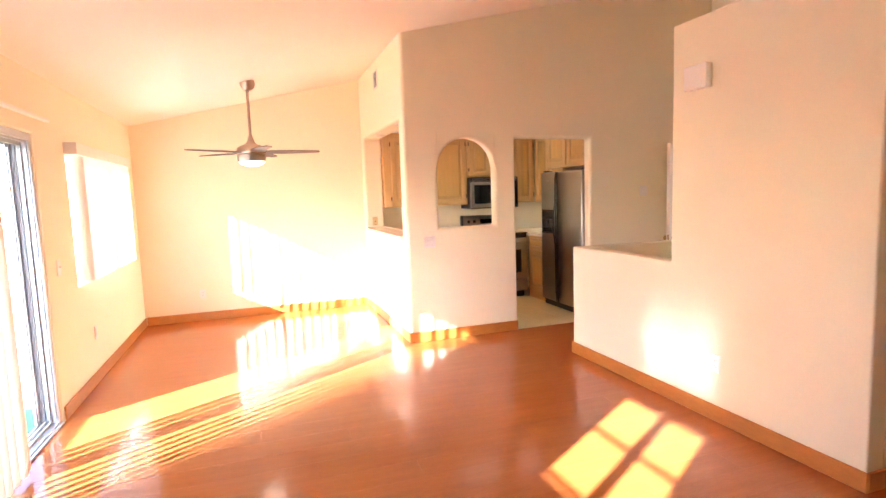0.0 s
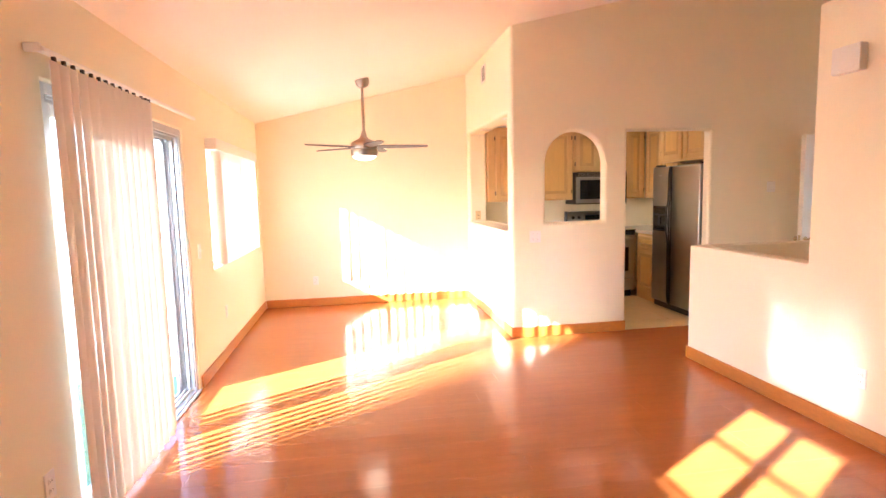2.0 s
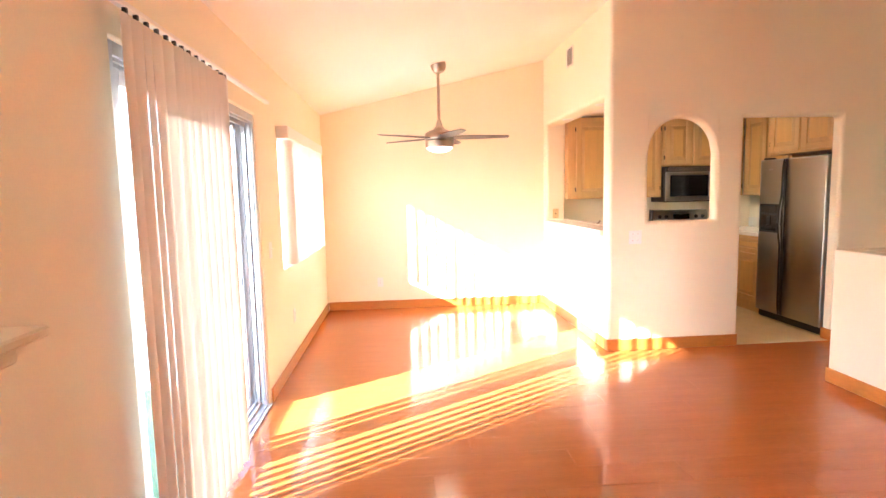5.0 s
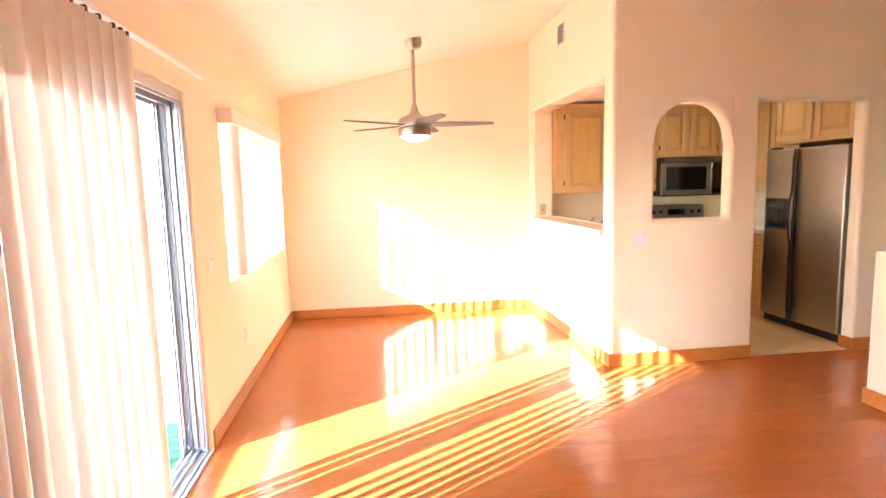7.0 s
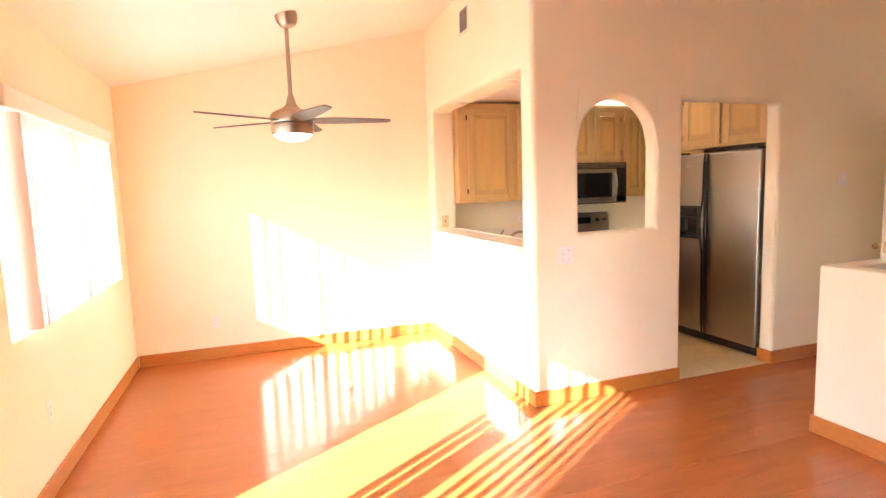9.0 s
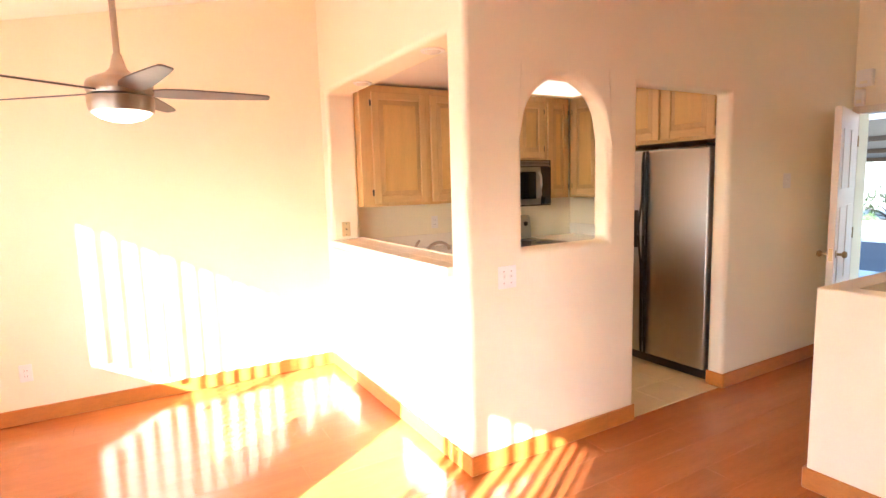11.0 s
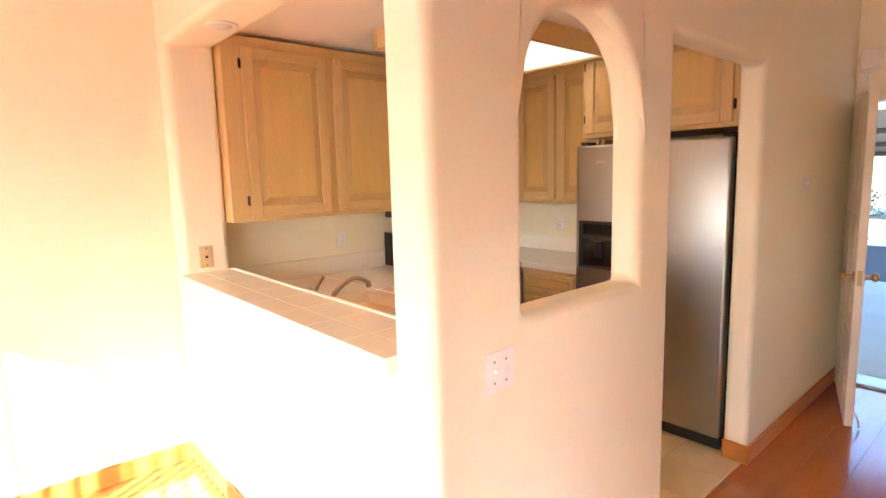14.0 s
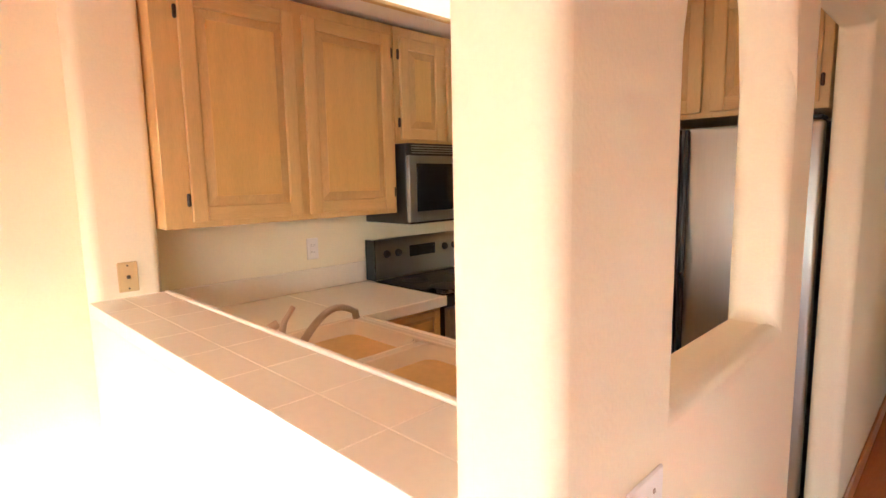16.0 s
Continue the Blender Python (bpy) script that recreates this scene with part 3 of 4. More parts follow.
# ---------- kitchen ----------
def cabinet(name, m, w, h, d, doors, label, group, hinge_side=()):
    """A cabinet whose front is the plane y = 0 of the pose m, from x = 0 to w and z = 0 to h, d deep. doors: list of (x0, x1, z0, z1)."""
    cab = thing(name, m.translation, label, "cabinet", group)

    def put(nm, bm, mt, parent, lab=""):
        bmesh.ops.transform(bm, matrix=m, verts=bm.verts)
        return part(nm, bm, mt, parent, lab)
    put("body", boxes((0, w, 0.002, d, 0, h), bevel=0.003), MAPLE, cab)
    for i, (a, b, c, e) in enumerate(doors):
        low = e - c < 0.22
        s = 0.03 if low else 0.062
        door = put("drawer_front" if low else "door", boxes((a + 0.002, b - 0.002, -0.008, 0, c + 0.002, e - 0.002)), MAPLE, cab)
        for x0, x1 in ((a, a + s), (b - s, b)):
            put("stile", boxes((x0, x1, -0.02, -0.0005, c, e), bevel=0.005, seg=2), MAPLE, door)
        for z0, z1 in ((c, c + s), (e - s, e)):
            put("rail", boxes((a + s, b - s, -0.0195, -0.0005, z0, z1), bevel=0.004), MAPLE_H, door)
        rim = 0.014 if low else 0.040
        outer = [(a + s, c + s), (b - s, c + s), (b - s, e - s), (a + s, e - s)]
        inner = [(a + s + rim, c + s + rim), (b - s - rim, c + s + rim), (b - s - rim, e - s - rim), (a + s + rim, e - s - rim)]
        pb = bmesh.new()
        lo, hi = [pb.verts.new((x, -0.0083, z)) for x, z in outer], [pb.verts.new((x, -0.0185, z)) for x, z in inner]
        for k in range(4):
            pb.faces.new((lo[k], lo[(k + 1) % 4], hi[(k + 1) % 4], hi[k]))
        # sloped ring in the darker tone that paints the groove's shade
        put("panel_border", pb, BORDER, door)
        (x0, z0), (x1, z1) = inner[0], inner[2]
        put("panel", boxes((x0, x1, -0.0195, -0.0085, z0, z1), bevel=0.0015), PANEL, door)
        if i < len(hinge_side) and hinge_side[i]:
            x = a - 0.008 if hinge_side[i] < 0 else b + 0.008
            for z in (c + 0.09, e - 0.09):
                put("hinge", boxes((x - 0.007, x + 0.007, -0.014, 0, z - 0.026, z + 0.026), bevel=0.004), BRONZE, door, "dark bronze hinge")
    return cab


CY = 8.64
G = "kitchen wall cabinets"
cabinet("wall_cabinet", pose(2.995, CY, 1.325), 1.19, 0.985, KBACK - CY - 0.002, [(0.10, 0.60, 0.025, 0.93), (0.645, 1.16, 0.025, 0.93)],
        "pickled maple wall cabinet with two raised-panel doors", G, hinge_side=(-1, 1))
cabinet("wall_cabinet", pose(4.19, CY, 1.70), 0.745, 0.61, KBACK - CY - 0.002, [(0.03, 0.355, 0.02, 0.555), (0.39, 0.715, 0.02, 0.555)],
        "short pickled maple cabinet above the microwave", G, hinge_side=(-1, 1))
cabinet("wall_cabinet", pose(4.94, CY, 1.325), 0.305, 0.985, KBACK - CY - 0.002, [(0.02, 0.28, 0.025, 0.93)],
        "narrow pickled maple wall cabinet in the corner", G, hinge_side=(1,))
RX = 5.25
cabinet("wall_cabinet", pose(RX, 8.636, 1.325, 0, 0, -90), 0.83, 0.985, KRIGHT - RX - 0.002, [(0.06, 0.42, 0.025, 0.93), (0.45, 0.80, 0.025, 0.93)],
        "pickled maple wall cabinet over the side counter", G, hinge_side=(-1, 1))
cabinet("wall_cabinet", pose(4.98, 7.80, 1.765, 0, 0, -90), 0.955, 0.555, KRIGHT - 4.98 - 0.002, [(0.03, 0.455, 0.025, 0.53), (0.495, 0.92, 0.025, 0.53)],
        "pickled maple cabinet above the refrigerator", G, hinge_side=(-1, 1))
GB = "kitchen base cabinets"
cabinet("base_cabinet", pose(4.96, 8.30, 0.0, 0, 0, -90), 0.495, 0.868, KRIGHT - 4.96 - 0.002, [(0.03, 0.465, 0.70, 0.84), (0.03, 0.465, 0.12, 0.67)],
        "pickled maple base cabinet with a drawer", GB, hinge_side=(0, -1))
cabinet("base_cabinet", pose(3.62, 8.32, 0.0), 0.565, 0.868, KBACK - 8.32 - 0.002, [(0.03, 0.535, 0.70, 0.84), (0.03, 0.535, 0.12, 0.67)],
        "pickled maple base cabinet beside the range", GB, hinge_side=(0, -1))
cabinet("base_cabinet", pose(3.60, 7.0, 0.0, 0, 0, 90), 1.30, 0.868, 0.60, [(0.03, 0.63, 0.12, 0.84), (0.66, 1.27, 0.12, 0.84)],
        "pickled maple sink base cabinet", GB, hinge_side=(-1, 1))

# counters
SX0, SX1, SY0, SY1 = 3.06, 3.60, 7.30, 8.26
ct = thing("kitchen_counter", (3.3, 8.0, 0.87), "cream tiled counter along the sink and the back wall", "counter")
part("slab", boxes((2.993, 3.655, 6.96, SY0, 0.870, 0.910), (2.993, SX0, SY0, SY1, 0.870, 0.910), (SX1, 3.655, SY0, SY1, 0.870, 0.910), (2.993, 3.655, SY1, KBACK - 0.002, 0.870, 0.910), (3.655, 4.183, 8.28, KBACK - 0.002, 0.870, 0.910), bevel=0.004), COUNTER, ct)
part("edge", boxes((3.656, 3.668, 6.96, 8.28, 0.862, 0.915), (3.668, 4.183, 8.267, 8.279, 0.862, 0.915), bevel=0.004), COUNTER, ct)
part("splashback", boxes((2.993, 4.183, KBACK - 0.012, KBACK - 0.003, 0.911, 1.03), bevel=0.002), COUNTER, ct)
ct2 = thing("kitchen_counter", (5.2, 8.4, 0.87), "cream tiled counter between the range and the refrigerator", "counter")
part("slab", boxes((4.935, KRIGHT - 0.002, 7.81, KBACK - 0.002, 0.870, 0.912), bevel=0.004), COUNTER, ct2)
part("splashback", boxes((KRIGHT - 0.012, KRIGHT - 0.003, 7.81, KBACK - 0.004, 0.913, 1.03), bevel=0.002), COUNTER, ct2)


def basin(x0, x1, y0, y1, z, depth):
    """An open bowl with sloping sides and a rounded bottom edge."""
    bm = bmesh.new()
    rings = []
    for inset, dz in ((0.0, 0.0), (0.006, -0.012), (0.02, -depth * 0.7), (0.05, -depth)):
        r = 0.06
        pts = []
        for cx, cy, a0 in ((x1 - r, y1 - r, 0), (x0 + r, y1 - r, 90), (x0 + r, y0 + r, 180), (x1 - r, y0 + r, 270)):
            for k in range(6):
                a = radians(a0 + 90 * k / 5)
                px, py = cx + (r - inset * 0.5) * math.cos(a), cy + (r - inset * 0.5) * math.sin(a)
                mx, my = (x0 + x1) / 2, (y0 + y1) / 2
                s = 1 - inset / max(x1 - x0, 0.1)
                pts.append(bm.verts.new((mx + (px - mx) * s, my + (py - my) * s, z + dz)))
        rings.append(pts)
    n = len(rings[0])
    for a, b in zip(rings, rings[1:]):
        for k in range(n):
            bm.faces.new((a[k], a[(k + 1) % n], b[(k + 1) % n], b[k]))
    bm.faces.new(rings[-1])
    bmesh.ops.recalc_face_normals(bm, faces=bm.faces)
    bmesh.ops.reverse_faces(bm, faces=bm.faces)
    bm.normal_update()
    bmesh.ops.solidify(bm, geom=bm.faces[:], thickness=-0.006)
    return bm


sink = thing("kitchen_sink", (3.33, 7.78, 0.75), "white double-bowl kitchen sink set in the counter", "sink")
YM = (SY0 + SY1) / 2
part("rim", boxes((SX0, SX0 + 0.05, SY0, SY1, 0.900, 0.924), (SX1 - 0.03, SX1, SY0, SY1, 0.900, 0.924), (SX0 + 0.05, SX1 - 0.03, SY0, SY0 + 0.03, 0.900, 0.924), (SX0 + 0.05, SX1 - 0.03, SY1 - 0.03, SY1, 0.900, 0.924), (SX0 + 0.05, SX1 - 0.03, YM - 0.02, YM + 0.02, 0.898, 0.918), bevel=0.006, seg=2), PORCELAIN, sink)
part("bowl", basin(SX0 + 0.05, SX1 - 0.03, SY0 + 0.03, YM - 0.02, 0.915, 0.17), PORCELAIN, sink, smooth=True)
part("bowl", basin(SX0 + 0.05, SX1 - 0.03, YM + 0.02, SY1 - 0.03, 0.915, 0.17), PORCELAIN, sink, smooth=True)
FY0 = 7.88
faucet = thing("faucet", (3.09, FY0, 0.924), "brushed nickel kitchen faucet with a low curved spout and lever", "faucet")
part("base", lathe([(0.028, 0), (0.028, 0.012), (0.02, 0.03), (0.018, 0.05)], (3.09, FY0, 0.924), 20), NICKEL, faucet, smooth=True)
part("spout", tube([(3.09 + 0.31 * s, FY0 + 0.09 * s, 0.955 + 0.115 * math.sin(2.45 * s)) for s in [i / 12 for i in range(13)]], [0.014 - 0.003 * i / 12 for i in range(13)], 12), NICKEL, faucet, smooth=True)
part("spout_tip", tube([(3.394, FY0 + 0.089, 1.038), (3.402, FY0 + 0.091, 1.008)], 0.0135, 12), NICKEL, faucet, smooth=True)
part("lever", tube([(3.09, FY0 + 0.09, 0.925), (3.095, FY0 + 0.09, 0.99), (3.12, FY0 + 0.10, 1.05), (3.16, FY0 + 0.11, 1.09)], [0.018, 0.014, 0.010, 0.009], 12), NICKEL, faucet, smooth=True)
part("sprayer", tube([(3.09, FY0 + 0.19, 0.924), (3.09, FY0 + 0.19, 0.985), (3.11, FY0 + 0.19, 1.01), (3.14, FY0 + 0.19, 1.02)], [0.018, 0.014, 0.015, 0.017], 12), NICKEL, faucet, smooth=True)

# tiled ledge of the pass-through
ledge = thing("pass_through_ledge", (2.86, 7.7, 1.02), "cream tiled ledge with a rounded edge in the pass-through", "ledge")
part("bed", boxes((PASS - 0.016, 2.989, 6.867, 8.718, 1.021, 1.068)), GROUT, ledge)
t_back = mesh_of("tile", boxes((0, 0.148, 0.0004, 0.2308, 0, 0.008), bevel=0.0012), COUNTER)
t_front = mesh_of("tile", boxes((0.008, 0.1188, 0.0004, 0.2308, -0.042, 0.008), bevel=0.0012), COUNTER)
for i in range(8):
    for me, x in ((t_back, PASS + 0.089), (t_front, PASS - 0.031)):
        ob = new("tile", me)
        ob.parent = ledge
        ob.matrix_parent_inverse = ledge.matrix_world.inverted()
        ob.matrix_basis = Matrix.Translation((x, 6.868 + 0.2312 * i, 1.062))
part("edge_strip", boxes((2.990, 3.012, 6.867, 8.718, 1.05, 1.076), bevel=0.006, seg=2), COUNTER, ledge)

for y in (7.20, 8.24):
    dl = thing("downlight", (2.87, y, 2.23), "round white recessed downlight in the pass-through head", "downlight")
    part("ring", lathe([(0.046, 0.0), (0.062, -0.004), (0.068, 0.0), (0.068, 0.006)], (2.87, y, 2.2325), 28), WHITE, dl, smooth=True)
    part("lens", lathe([(0.012, -0.014), (0.035, -0.010), (0.045, -0.001)], (2.87, y, 2.2325), 28), CANLENS, dl, smooth=True)

# boxed kitchen ceiling light
kl = thing("kitchen_ceiling_light", (4.2, 7.8, 2.23), "wood-framed fluorescent ceiling light with a glowing diffuser", "ceiling light")
LX0, LX1, LY0, LY1 = 3.66, 4.90, 7.56, 8.22
for nm, sp in (("frame_side", (LX0, LX1, LY0, LY0 + 0.03, 2.225, KCEIL - 0.001)), ("frame_side", (LX0, LX1, LY1 - 0.03, LY1, 2.225, KCEIL - 0.001)),
               ("frame_end", (LX0, LX0 + 0.03, LY0 + 0.031, LY1 - 0.031, 2.225, KCEIL - 0.001)), ("frame_end", (LX1 - 0.03, LX1, LY0 + 0.031, LY1 - 0.031, 2.225, KCEIL - 0.001))):
    part(nm, boxes(sp, bevel=0.004), MAPLE_H, kl)
part("diffuser", boxes((LX0 + 0.031, LX1 - 0.031, LY0 + 0.031, LY1 - 0.031, 2.24, 2.246)), GLOW_K, kl, "glowing white diffuser panel")

# microwave
mw = thing("microwave", (4.56, 8.6, 1.26), "stainless over-the-range microwave with a black window", "microwave")
MX0, MX1, MY = 4.20, 4.93, 8.55
part("body", boxes((MX0, MX1, MY + 0.03, KBACK - 0.003, 1.262, 1.698), bevel=0.004), BLACK, mw)
part("grille", boxes((MX0, MX1, MY + 0.005, MY + 0.03, 1.635, 1.698), bevel=0.003), BLACK, mw)
for i in range(4):
    part("louvre", boxes((MX0 + 0.02, MX1 - 0.02, MY - 0.001, MY + 0.004, 1.643 + 0.013 * i, 1.649 + 0.013 * i)), STEEL, mw)
dr = part("door", boxes((MX0, 4.80, MY, MY + 0.029, 1.275, 1.632), bevel=0.006, seg=2), STEEL, mw, "brushed steel door")
part("window", boxes((MX0 + 0.05, 4.74, MY - 0.003, MY - 0.0005, 1.33, 1.59), bevel=0.001), GLASSBLACK, dr)
part("handle", tube([(4.775, MY - 0.002, 1.34), (4.775, MY - 0.03, 1.37), (4.775, MY - 0.038, 1.46), (4.775, MY - 0.03, 1.55), (4.775, MY - 0.002, 1.58)], 0.011, 12), STEEL, dr, smooth=True)
part("control_panel", boxes((4.803, MX1, MY, MY + 0.029, 1.275, 1.632), bevel=0.004), GLASSBLACK, mw)
part("base_strip", boxes((MX0, MX1, MY + 0.004, MY + 0.03, 1.262, 1.273)), BLACK, mw)

# range
rg = thing("range", (4.56, 8.6, 0.0), "black and stainless freestanding electric range", "range")
part("body", boxes((4.19, 4.93, 8.31, KBACK - 0.01, 0.09, 0.895), bevel=0.004), BLACK, rg)
part("base", boxes((4.22, 4.90, 8.35, KBACK - 0.02, 0.0, 0.09)), BLACK, rg)
part("cooktop", boxes((4.188, 4.932, 8.29, KBACK - 0.09, 0.896, 0.915), bevel=0.005, seg=2), GLASSBLACK, rg, "glossy black glass cooktop")
for x, y, r in ((4.36, 8.44, 0.10), (4.74, 8.44, 0.08), (4.36, 8.70, 0.08), (4.74, 8.70, 0.10)):
    part("burner_ring", lathe([(r - 0.004, 0.0), (r, 0.0005), (r, 0.001)], (x, y, 0.9152), 28), BLACK, rg)
od = part("oven_door", boxes((4.20, 4.92, 8.27, 8.309, 0.26, 0.84), bevel=0.006, seg=2), STEEL, rg)
part("window", boxes((4.30, 4.82, 8.266, 8.2695, 0.36, 0.68)), GLASSBLACK, od)
part("handle", tube([(4.25, 8.268, 0.79), (4.27, 8.225, 0.795), (4.85, 8.225, 0.795), (4.87, 8.268, 0.79)], 0.012, 12), STEEL, od, smooth=True)
part("drawer", boxes((4.20, 4.92, 8.275, 8.309, 0.095, 0.25), bevel=0.005), STEEL, rg)
bm = bmesh.new()
prof = [(8.855, 0.92), (8.93, 0.92), (8.93, 1.15), (8.895, 1.15), (8.875, 1.12), (8.858, 1.0)]
f = bm.faces.new([bm.verts.new((4.19, y, z)) for y, z in prof])
ex = bmesh.ops.extrude_face_region(bm, geom=[f])
bmesh.ops.translate(bm, vec=(0.74, 0, 0), verts=[v for v in ex["geom"] if isinstance(v, bmesh.types.BMVert)])
bmesh.ops.recalc_face_normals(bm, faces=bm.faces)
bmesh.ops.bevel(bm, geom=bm.edges[:], offset=0.005, segments=2, affect="EDGES")
bg = part("backguard", bm, STEEL, rg, "stainless control panel", smooth=True)
part("end_cap", boxes((4.176, 4.189, 8.85, 8.935, 0.916, 1.155), bevel=0.003), BLACK, bg)
part("display", boxes((4.46, 4.68, 8.856, 8.862, 1.03, 1.10), bevel=0.002), GLASSBLACK, bg)
for x in (4.28, 4.37, 4.77, 4.86):
    kb = lathe([(0.024, 0), (0.024, 0.008), (0.018, 0.018), (0.005, 0.02)], (0, 0, 0), 20)
    bmesh.ops.transform(kb, matrix=pose(x, 8.864, 1.065, 82), verts=kb.verts)
    part("knob", kb, BLACK, bg, smooth=True)

# refrigerator, its front towards the sink
fr = thing("refrigerator", (5.2, 7.3, 0.0), "stainless side-by-side refrigerator with black handles and water dispenser", "refrigerator")
FXF, FA, FS, FB = 4.86, 6.838, 7.375, 7.765
part("body", boxes((FXF + 0.075, KRIGHT - 0.01, FA + 0.003, FB - 0.003, 0.02, 1.715), bevel=0.006), BLACK, fr, "black textured cabinet sides")
part("toe_grille", boxes((FXF + 0.04, FXF + 0.074, FA + 0.01, FB - 0.01, 0.01, 0.075)), BLACK, fr)
for i in range(2):
    part("foot", lathe([(0.02, 0), (0.02, 0.02)], (FXF + 0.12, (FA + 0.06, FB - 0.06)[i], 0.0), 14), BLACK, fr)
part("hinge_cover", boxes((FXF + 0.03, FXF + 0.14, FA + 0.01, FA + 0.06, 1.716, 1.735), bevel=0.006), BLACK, fr)
part("hinge_cover", boxes((FXF + 0.03, FXF + 0.14, FB - 0.06, FB - 0.01, 1.716, 1.735), bevel=0.006), BLACK, fr)
part("door", boxes((FXF, FXF + 0.07, FA, FS - 0.004, 0.085, 1.712), bevel=0.016, seg=4), STEEL, fr, "brushed steel refrigerator door", smooth=True)
fz = part("door", boxes((FXF, FXF + 0.07, FS + 0.004, FB, 0.085, 1.712), bevel=0.016, seg=4), STEEL, fr, "brushed steel freezer door", smooth=True)
for y, s in ((FS - 0.017, -1), (FS + 0.017, 1)):
    bow = [(FXF - 0.004, 0.10), (FXF - 0.016, 0.2), (FXF - 0.020, 0.80), (FXF - 0.036, 0.95), (FXF - 0.044, 1.05), (FXF - 0.036, 1.20), (FXF - 0.020, 1.33), (FXF - 0.016, 1.62), (FXF - 0.004, 1.70)]
    hb = tube([(x, y + s * (0.007 if 0.9 < z < 1.25 else 0.0), z) for x, z in bow], 0.0095, 10)
    part("handle", hb, BLACK, fr, "long black curved handle", smooth=True)
    part("trim", boxes((FXF - 0.006, FXF - 0.0005, y - 0.009, y + 0.009, 0.09, 1.708), bevel=0.002), BLACK, fr)
dp = part("dispenser", boxes((FXF - 0.010, FXF - 0.0005, 7.435, 7.735, 0.945, 1.245), bevel=0.005, seg=2), BLACK, fz, "black ice and water dispenser")
part("recess", boxes((FXF - 0.0125, FXF - 0.0105, 7.47, 7.70, 0.965, 1.13), bevel=0.001), GLASSBLACK, dp)
part("control_strip", boxes((FXF - 0.0135, FXF - 0.0105, 7.47, 7.70, 1.155, 1.225), bevel=0.002), GLASSBLACK, dp)
part("lever", boxes((FXF - 0.022, FXF - 0.013, 7.56, 7.61, 1.02, 1.12), bevel=0.003), BLACK, dp)
part("badge", boxes((FXF - 0.003, FXF - 0.0005, 7.56, 7.62, 1.60, 1.615)), ALU, fz)

# ---------- front door and porch ----------
fd = tagged(new("door_2"), "white panelled front door standing open against the hall wall", "front door", "", "structure")
fd.matrix_world = pose(ENTRY - 0.012, 6.65, 0.0, 0, 0, 196)
bpy.context.view_layer.update()
hinge = fd.matrix_world.copy()


def door_part(nm, bm, mt, parent, lab="", smooth=False):
    bmesh.ops.transform(bm, matrix=hinge, verts=bm.verts)
    return part(nm, bm, mt, parent, lab, smooth)


lf = door_part("leaf", boxes((0.003, 0.845, -0.044, 0.0, 0.012, 1.965), bevel=0.003), DOORPAINT, fd)
for z0, z1 in ((0.15, 0.55), (0.68, 1.25), (1.38, 1.82)):
    for x0, x1 in ((0.11, 0.38), (0.46, 0.73)):
        door_part("panel", boxes((x0, x1, -0.0005, 0.006, z0, z1), (x0, x1, -0.050, -0.0445, z0, z1), bevel=0.004), DOORPAINT, lf)
BRASS = mat("aged_brass", (0.42, 0.30, 0.14), 0.3, 1.0, vary=0.1, bump=0.0)
for y, s in ((0.0, 1), (-0.044, -1)):
    kb = lathe([(0.03, 0), (0.03, 0.006), (0.011, 0.01), (0.011, 0.035), (0.024, 0.045), (0.027, 0.058), (0.018, 0.07), (0.004, 0.073)], (0, 0, 0), 22)
    bmesh.ops.transform(kb, matrix=pose(0.785, y, 0.905, -90 * s), verts=kb.verts)
    door_part("knob", kb, BRASS, lf, "brass door knob", True)
door_part("latch_plate", boxes((0.8455, 0.847, -0.034, -0.010, 0.86, 0.95)), BRASS, lf)
door_part("door_stop", tube([(0.80, 0.0005, 0.10), (0.83, 0.02, 0.06), (0.84, 0.03, 0.01)], 0.006, 8), WHITE, lf)
for z in (0.2, 1.0, 1.75):
    door_part("hinge", boxes((-0.006, 0.003, -0.03, 0.008, z - 0.045, z + 0.045)), BRASS, lf)
fr2 = tagged(new("door_frame"), "white painted front door casing", "door frame", "", "structure")
part("jamb", boxes((ENTRY - 0.012, ENTRY + 0.17, 6.651, 6.698, 0.0, 2.03), bevel=0.003), DOORPAINT, fr2)
part("jamb", boxes((ENTRY - 0.012, ENTRY + 0.17, 5.73, 5.789, 0.0, 2.03), bevel=0.003), DOORPAINT, fr2)
part("head", boxes((ENTRY - 0.012, ENTRY + 0.17, 5.79, 6.65, 1.972, 2.03), bevel=0.003), DOORPAINT, fr2)
part("threshold", boxes((ENTRY - 0.02, ENTRY + 0.20, 5.792, 6.648, -0.005, 0.018), bevel=0.004), ALU, fr2, "metal threshold")

# ---------- outside ----------
bm = bmesh.new()
N = 48
R = [4, 8, 16, 30, 60, 120, 400, 1500]
ring0 = bm.verts.new((0, 3, -0.16))
rings = []
for r in R:
    row = []
    for i in range(N):
        a = 2 * math.pi * i / N
        x, y = r * math.cos(a), 3 + r * math.sin(a)
        z = -0.16
        if x < -9:
            z = -0.16 - 4.0 * min(1, (-x - 9) / 14) + max(0, -x - 40) * 0.10 * (1 if r < 200 else 0)
        row.append(bm.verts.new((x, y, z)))
    rings.append(row)
for i in range(N):
    bm.faces.new((ring0, rings[0][i], rings[0][(i + 1) % N]))
for a, b in zip(rings, rings[1:]):
    for i in range(N):
        bm.faces.new((a[i], b[i], b[(i + 1) % N], a[(i + 1) % N]))
setting("ground", bm, EARTH, "dry ground round the house", "ground")
setting("balcony", boxes((-1.95, -0.145, 2.4, 9.3, -0.15, -0.03), bevel=0.01), CONCRETE, "pale concrete balcony outside the sliding door", "balcony")
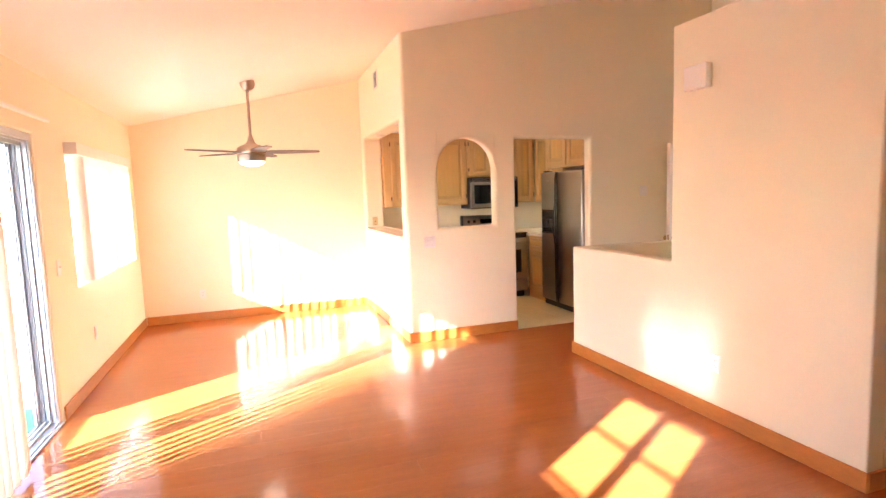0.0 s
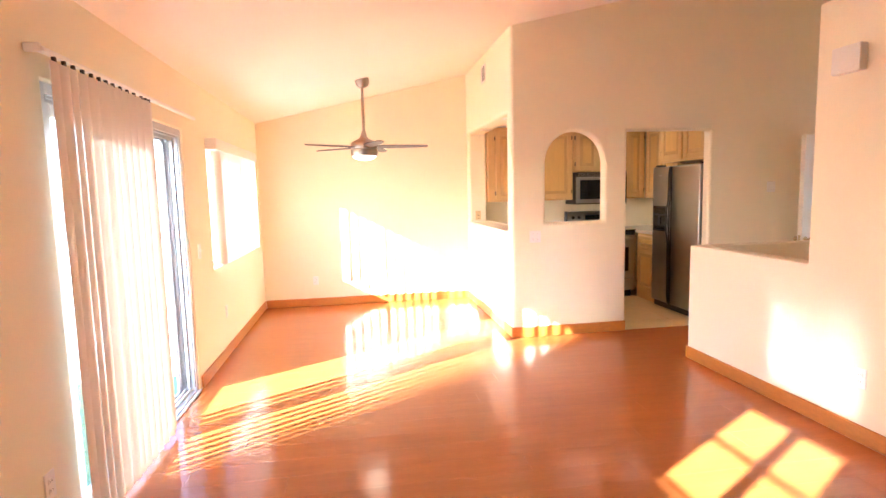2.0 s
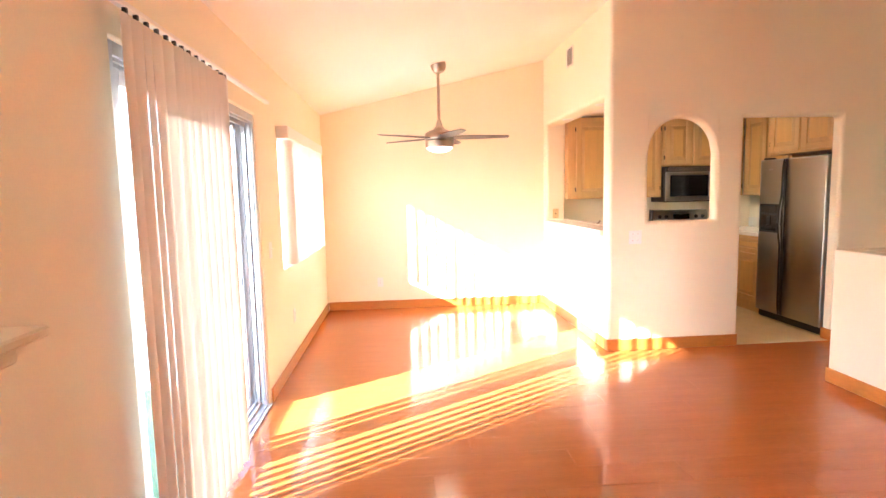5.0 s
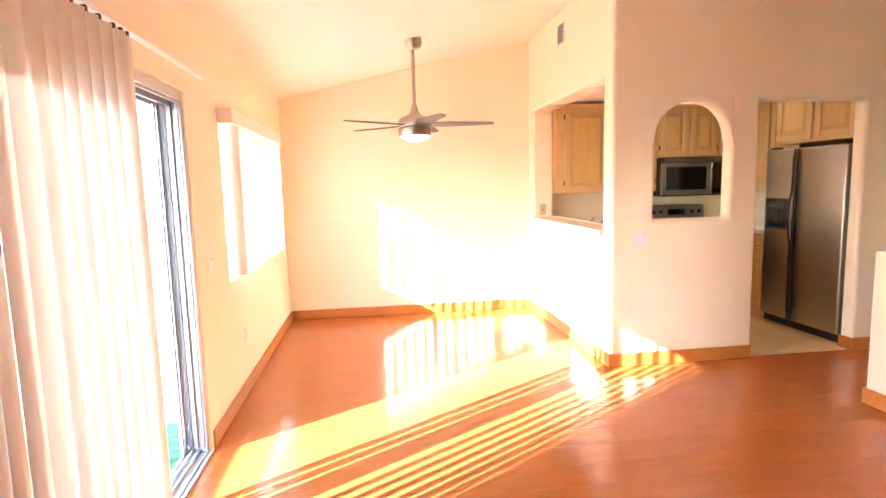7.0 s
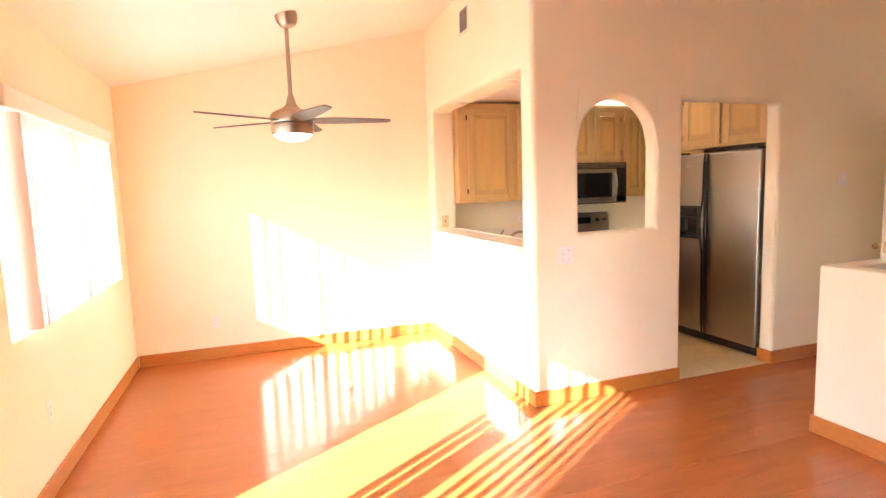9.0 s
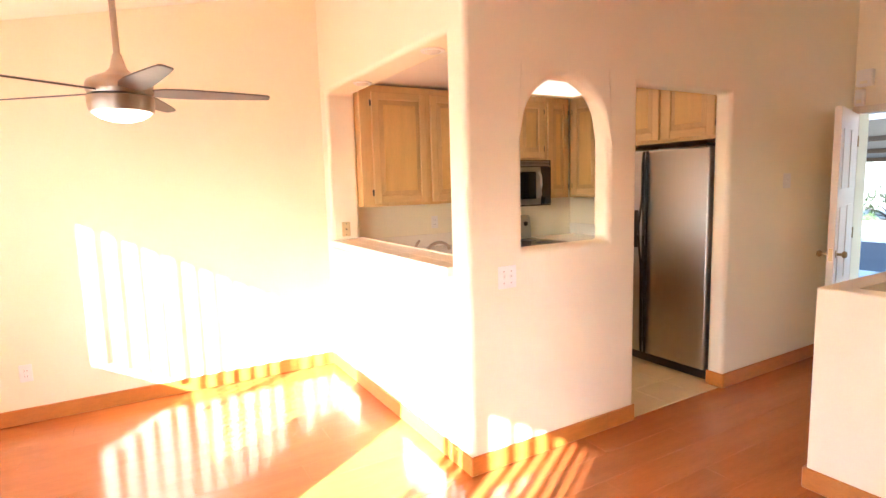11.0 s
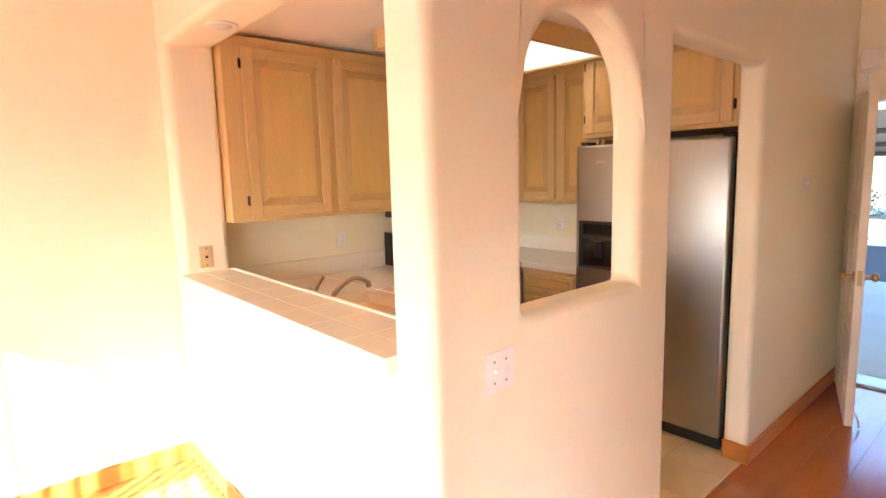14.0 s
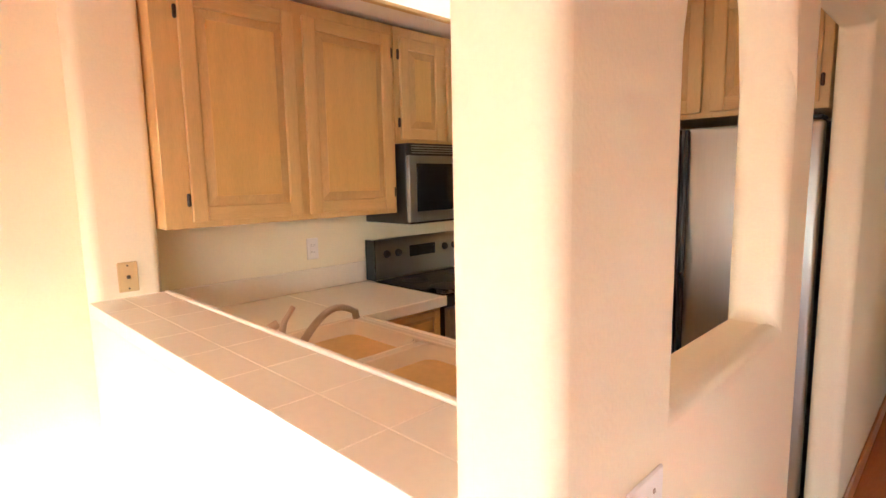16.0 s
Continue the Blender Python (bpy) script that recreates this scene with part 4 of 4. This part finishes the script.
tagged(part("turf_mat", boxes((-1.5, -0.16, 4.3, 6.3, -0.03, -0.012), bevel=0.004), TURF, None), "green artificial turf mat on the balcony", "mat")

RLX = -1.84
rail = thing("balcony_railing", (RLX, 5.8, -0.03), "white metal balcony railing with slim balusters", "railing")
part("top_rail", boxes((RLX - 0.03, RLX + 0.03, 2.5, 9.2, 1.00, 1.035), bevel=0.006), WHITE, rail)
part("bottom_rail", boxes((RLX - 0.02, RLX + 0.02, 2.5, 9.2, 0.05, 0.08), bevel=0.004), WHITE, rail)
for y in (2.53, 4.75, 6.97, 9.17):
    part("post", boxes((RLX - 0.022, RLX + 0.022, y - 0.022, y + 0.022, -0.03, 0.998), bevel=0.003), WHITE, rail)
bal = mesh_of("baluster", boxes((-0.008, 0.008, -0.008, 0.008, 0.08, 1.0)), WHITE)
for i in range(55):
    ob = new("baluster", bal)
    ob.parent = rail
    ob.matrix_parent_inverse = rail.matrix_world.inverted()
    ob.matrix_basis = Matrix.Translation((RLX, 2.6 + 0.12 * i, 0.0))

setting("porch", boxes((ENTRY + 0.17, 11.1, -6.0, 22.0, -0.16, -0.02), bevel=0.01), CONCRETE, "pale concrete walk outside the front door", "porch")
setting("road", boxes((11.1, 15.4, -60, 70, -0.158, -0.05)), ASPHALT, "asphalt drive in the shade of the building", "road")
setting("kerb", boxes((15.4, 15.65, -60, 70, -0.158, 0.06), bevel=0.03), CONCRETE, "pale concrete kerb along the drive", "kerb")
setting("verge", boxes((15.65, 70, -60, 70, -0.158, 0.03)), EARTH, "sunlit verge beyond the drive", "verge")
setting("painted_kerb", boxes((15.38, 15.68, 8.2, 8.95, -0.05, 0.13), bevel=0.05, seg=2), REDPAINT, "red painted stretch of kerb", "kerb")
# added slab above the door's view; keeps skylight out of the hall
eave = setting("porch_sky_blocker", boxes((ENTRY + 0.165, 10.8, -4.0, 20.0, 2.62, 2.78), bevel=0.01), GREYPAINT, "unseen grey slab added over the porch to hold back skylight", "eave")
cp = thing("carport", (19.0, 14.0, 0.03), "grey flat-roofed carport with beams under its sloping roof", "carport")


def sloped(x0, x1, y0, y1, under, thick):
    """A slab under the carport's roof slope, from its underside up."""
    bm = boxes((x0, x1, y0, y1, under, under + thick), bevel=0.01)
    for v in bm.verts:
        v.co.z -= 0.115 * (v.co.x - 16.0)
    return bm


part("roof", sloped(16.0, 22.6, -2.0, 30.0, 2.66, 0.14), GREYPAINT, cp)
part("fascia", boxes((15.94, 15.998, -2.0, 30.0, 2.655, 3.12), bevel=0.008), GREYPAINT, cp)
for x in (18.2, 20.4, 22.3):
    part("purlin", sloped(x, x + 0.14, -2.0, 30.0, 2.535, 0.124), BRONZE, cp)
for y in (-1.9, 4.2, 14.6, 22.0, 29.7):
    part("rafter", sloped(16.05, 22.55, y, y + 0.12, 2.42, 0.114), GREYPAINT, cp)
    part("post", boxes((16.3, 16.42, y, y + 0.12, 0.03, 2.38), bevel=0.01), GREYPAINT, cp)
    part("post", boxes((22.1, 22.22, y, y + 0.12, 0.03, 1.70), bevel=0.01), GREYPAINT, cp)


def shrub(name, center, size, count, seed, label, category):
    """A bush or tree crown of many small leaves round several stems."""
    ob = thing(name, center, label, category)
    r = random.Random(seed)
    stems = bmesh.new()
    bm = bmesh.new()
    clumps = [(Vector((r.gauss(0, 0.42), r.gauss(0, 0.42), abs(r.gauss(0.55, 0.28)))), r.uniform(0.16, 0.32)) for _ in range(14)]
    for c, s in clumps:
        tip = Vector(center) + c * size
        t = tube([Vector(center), Vector(center) + Vector((c.x * 0.3, c.y * 0.3, c.z * 0.5)) * size, tip], [0.03 * size, 0.02 * size, 0.006 * size], 6)
        me = bpy.data.meshes.new("stem")
        t.to_mesh(me)
        t.free()
        stems.from_mesh(me)
        for _ in range(count // 14):
            d = Vector((r.gauss(0, 1), r.gauss(0, 1), r.gauss(0, 1))).normalized() * (s * r.random() ** 0.4)
            p = tip + d * size
            q = Euler((r.uniform(0, 6.3), r.uniform(0, 6.3), r.uniform(0, 6.3))).to_matrix()
            k = size * r.uniform(0.03, 0.055)
            bm.faces.new([bm.verts.new(p + q @ Vector(v) * k) for v in ((-1, 0, 0), (0, -0.5, 0.1), (1.2, 0, 0), (0, 0.5, 0.1))])
    part("stems", stems, BRONZE, ob)
    tagged(part("leaves", bm, LEAF, ob), "", "", "", "stuff")
    return ob


shrub("shrub", (20.5, 10.05, 0.03), 1.0, 1400, 1, "green shrub beyond the drive", "shrub")
shrub("shrub", (22.0, 9.7, 0.03), 0.8, 1200, 2, "low green shrub beyond the drive", "shrub")
shrub("shrub", (21.0, 11.6, 0.03), 0.9, 1200, 3, "low green shrub beyond the drive", "shrub")
for i, (x, y, s) in enumerate(((-42, 22, 5.0), (-50, 40, 6.0), (-46, 58, 5.5), (-60, 30, 6.0))):
    shrub("tree", (x, y, -4.2), s, 1200, 20 + i, "distant leafy tree on the slope", "tree")

# ---------- floor boards and tiles ----------
pl_w, pl_l = 0.192, 1.285
plank = mesh_of("plank", boxes((0.0002, pl_l - 0.0002, 0.0002, pl_w - 0.0002, -0.010, 0.0), bevel=0.0005), FLOOR)


def lay(x0, x1, y0, y1, start):
    rows = int(math.ceil((y1 - y0) / pl_w))
    for j in range(rows):
        off = (start + j * 0.41) % 1.0 * pl_l
        x = x0 - off
        while x < x1:
            a, b = max(x, x0), min(x + pl_l, x1)
            ya, yb = y0 + j * pl_w, min(y0 + (j + 1) * pl_w, y1)
            if b - a > 0.02:
                whole = b - a > pl_l - 0.001 and yb - ya > pl_w - 0.001
                me = plank if whole else mesh_of("plank", boxes((0.0002, b - a - 0.0002, 0.0002, yb - ya - 0.0002, -0.010, 0.0), bevel=0.0005), FLOOR)
                ob = new("plank", me)
                ob.parent = sub
                ob.matrix_basis = Matrix.Translation((a, ya, 0.0))
            x += pl_l


lay(0.0, ENTRY, 3.23, ARCH + 0.018, 0.3)
lay(0.0, PASS, ARCH + 0.018, FAR, 0.6)
lay(0.0, ENTRY, 0.16, 3.23, 0.1)
setting("floor_living", boxes((-0.1, ENTRY, -2.2, 0.159, -0.010, 0.0)), FLOOR, "glossy orange laminate floor behind", "floor")

kt = mesh_of("tile", boxes((0.0015, 0.3035, 0.0015, 0.3035, -0.008, 0.0), bevel=0.002), KFLOOR)
for i in range(9):
    for j in range(8):
        ob = new("tile", kt)
        ob.parent = ksub
        ob.matrix_basis = Matrix.Translation((2.82 + 0.305 * i, ARCH + 0.022 + 0.305 * j, 0.0))
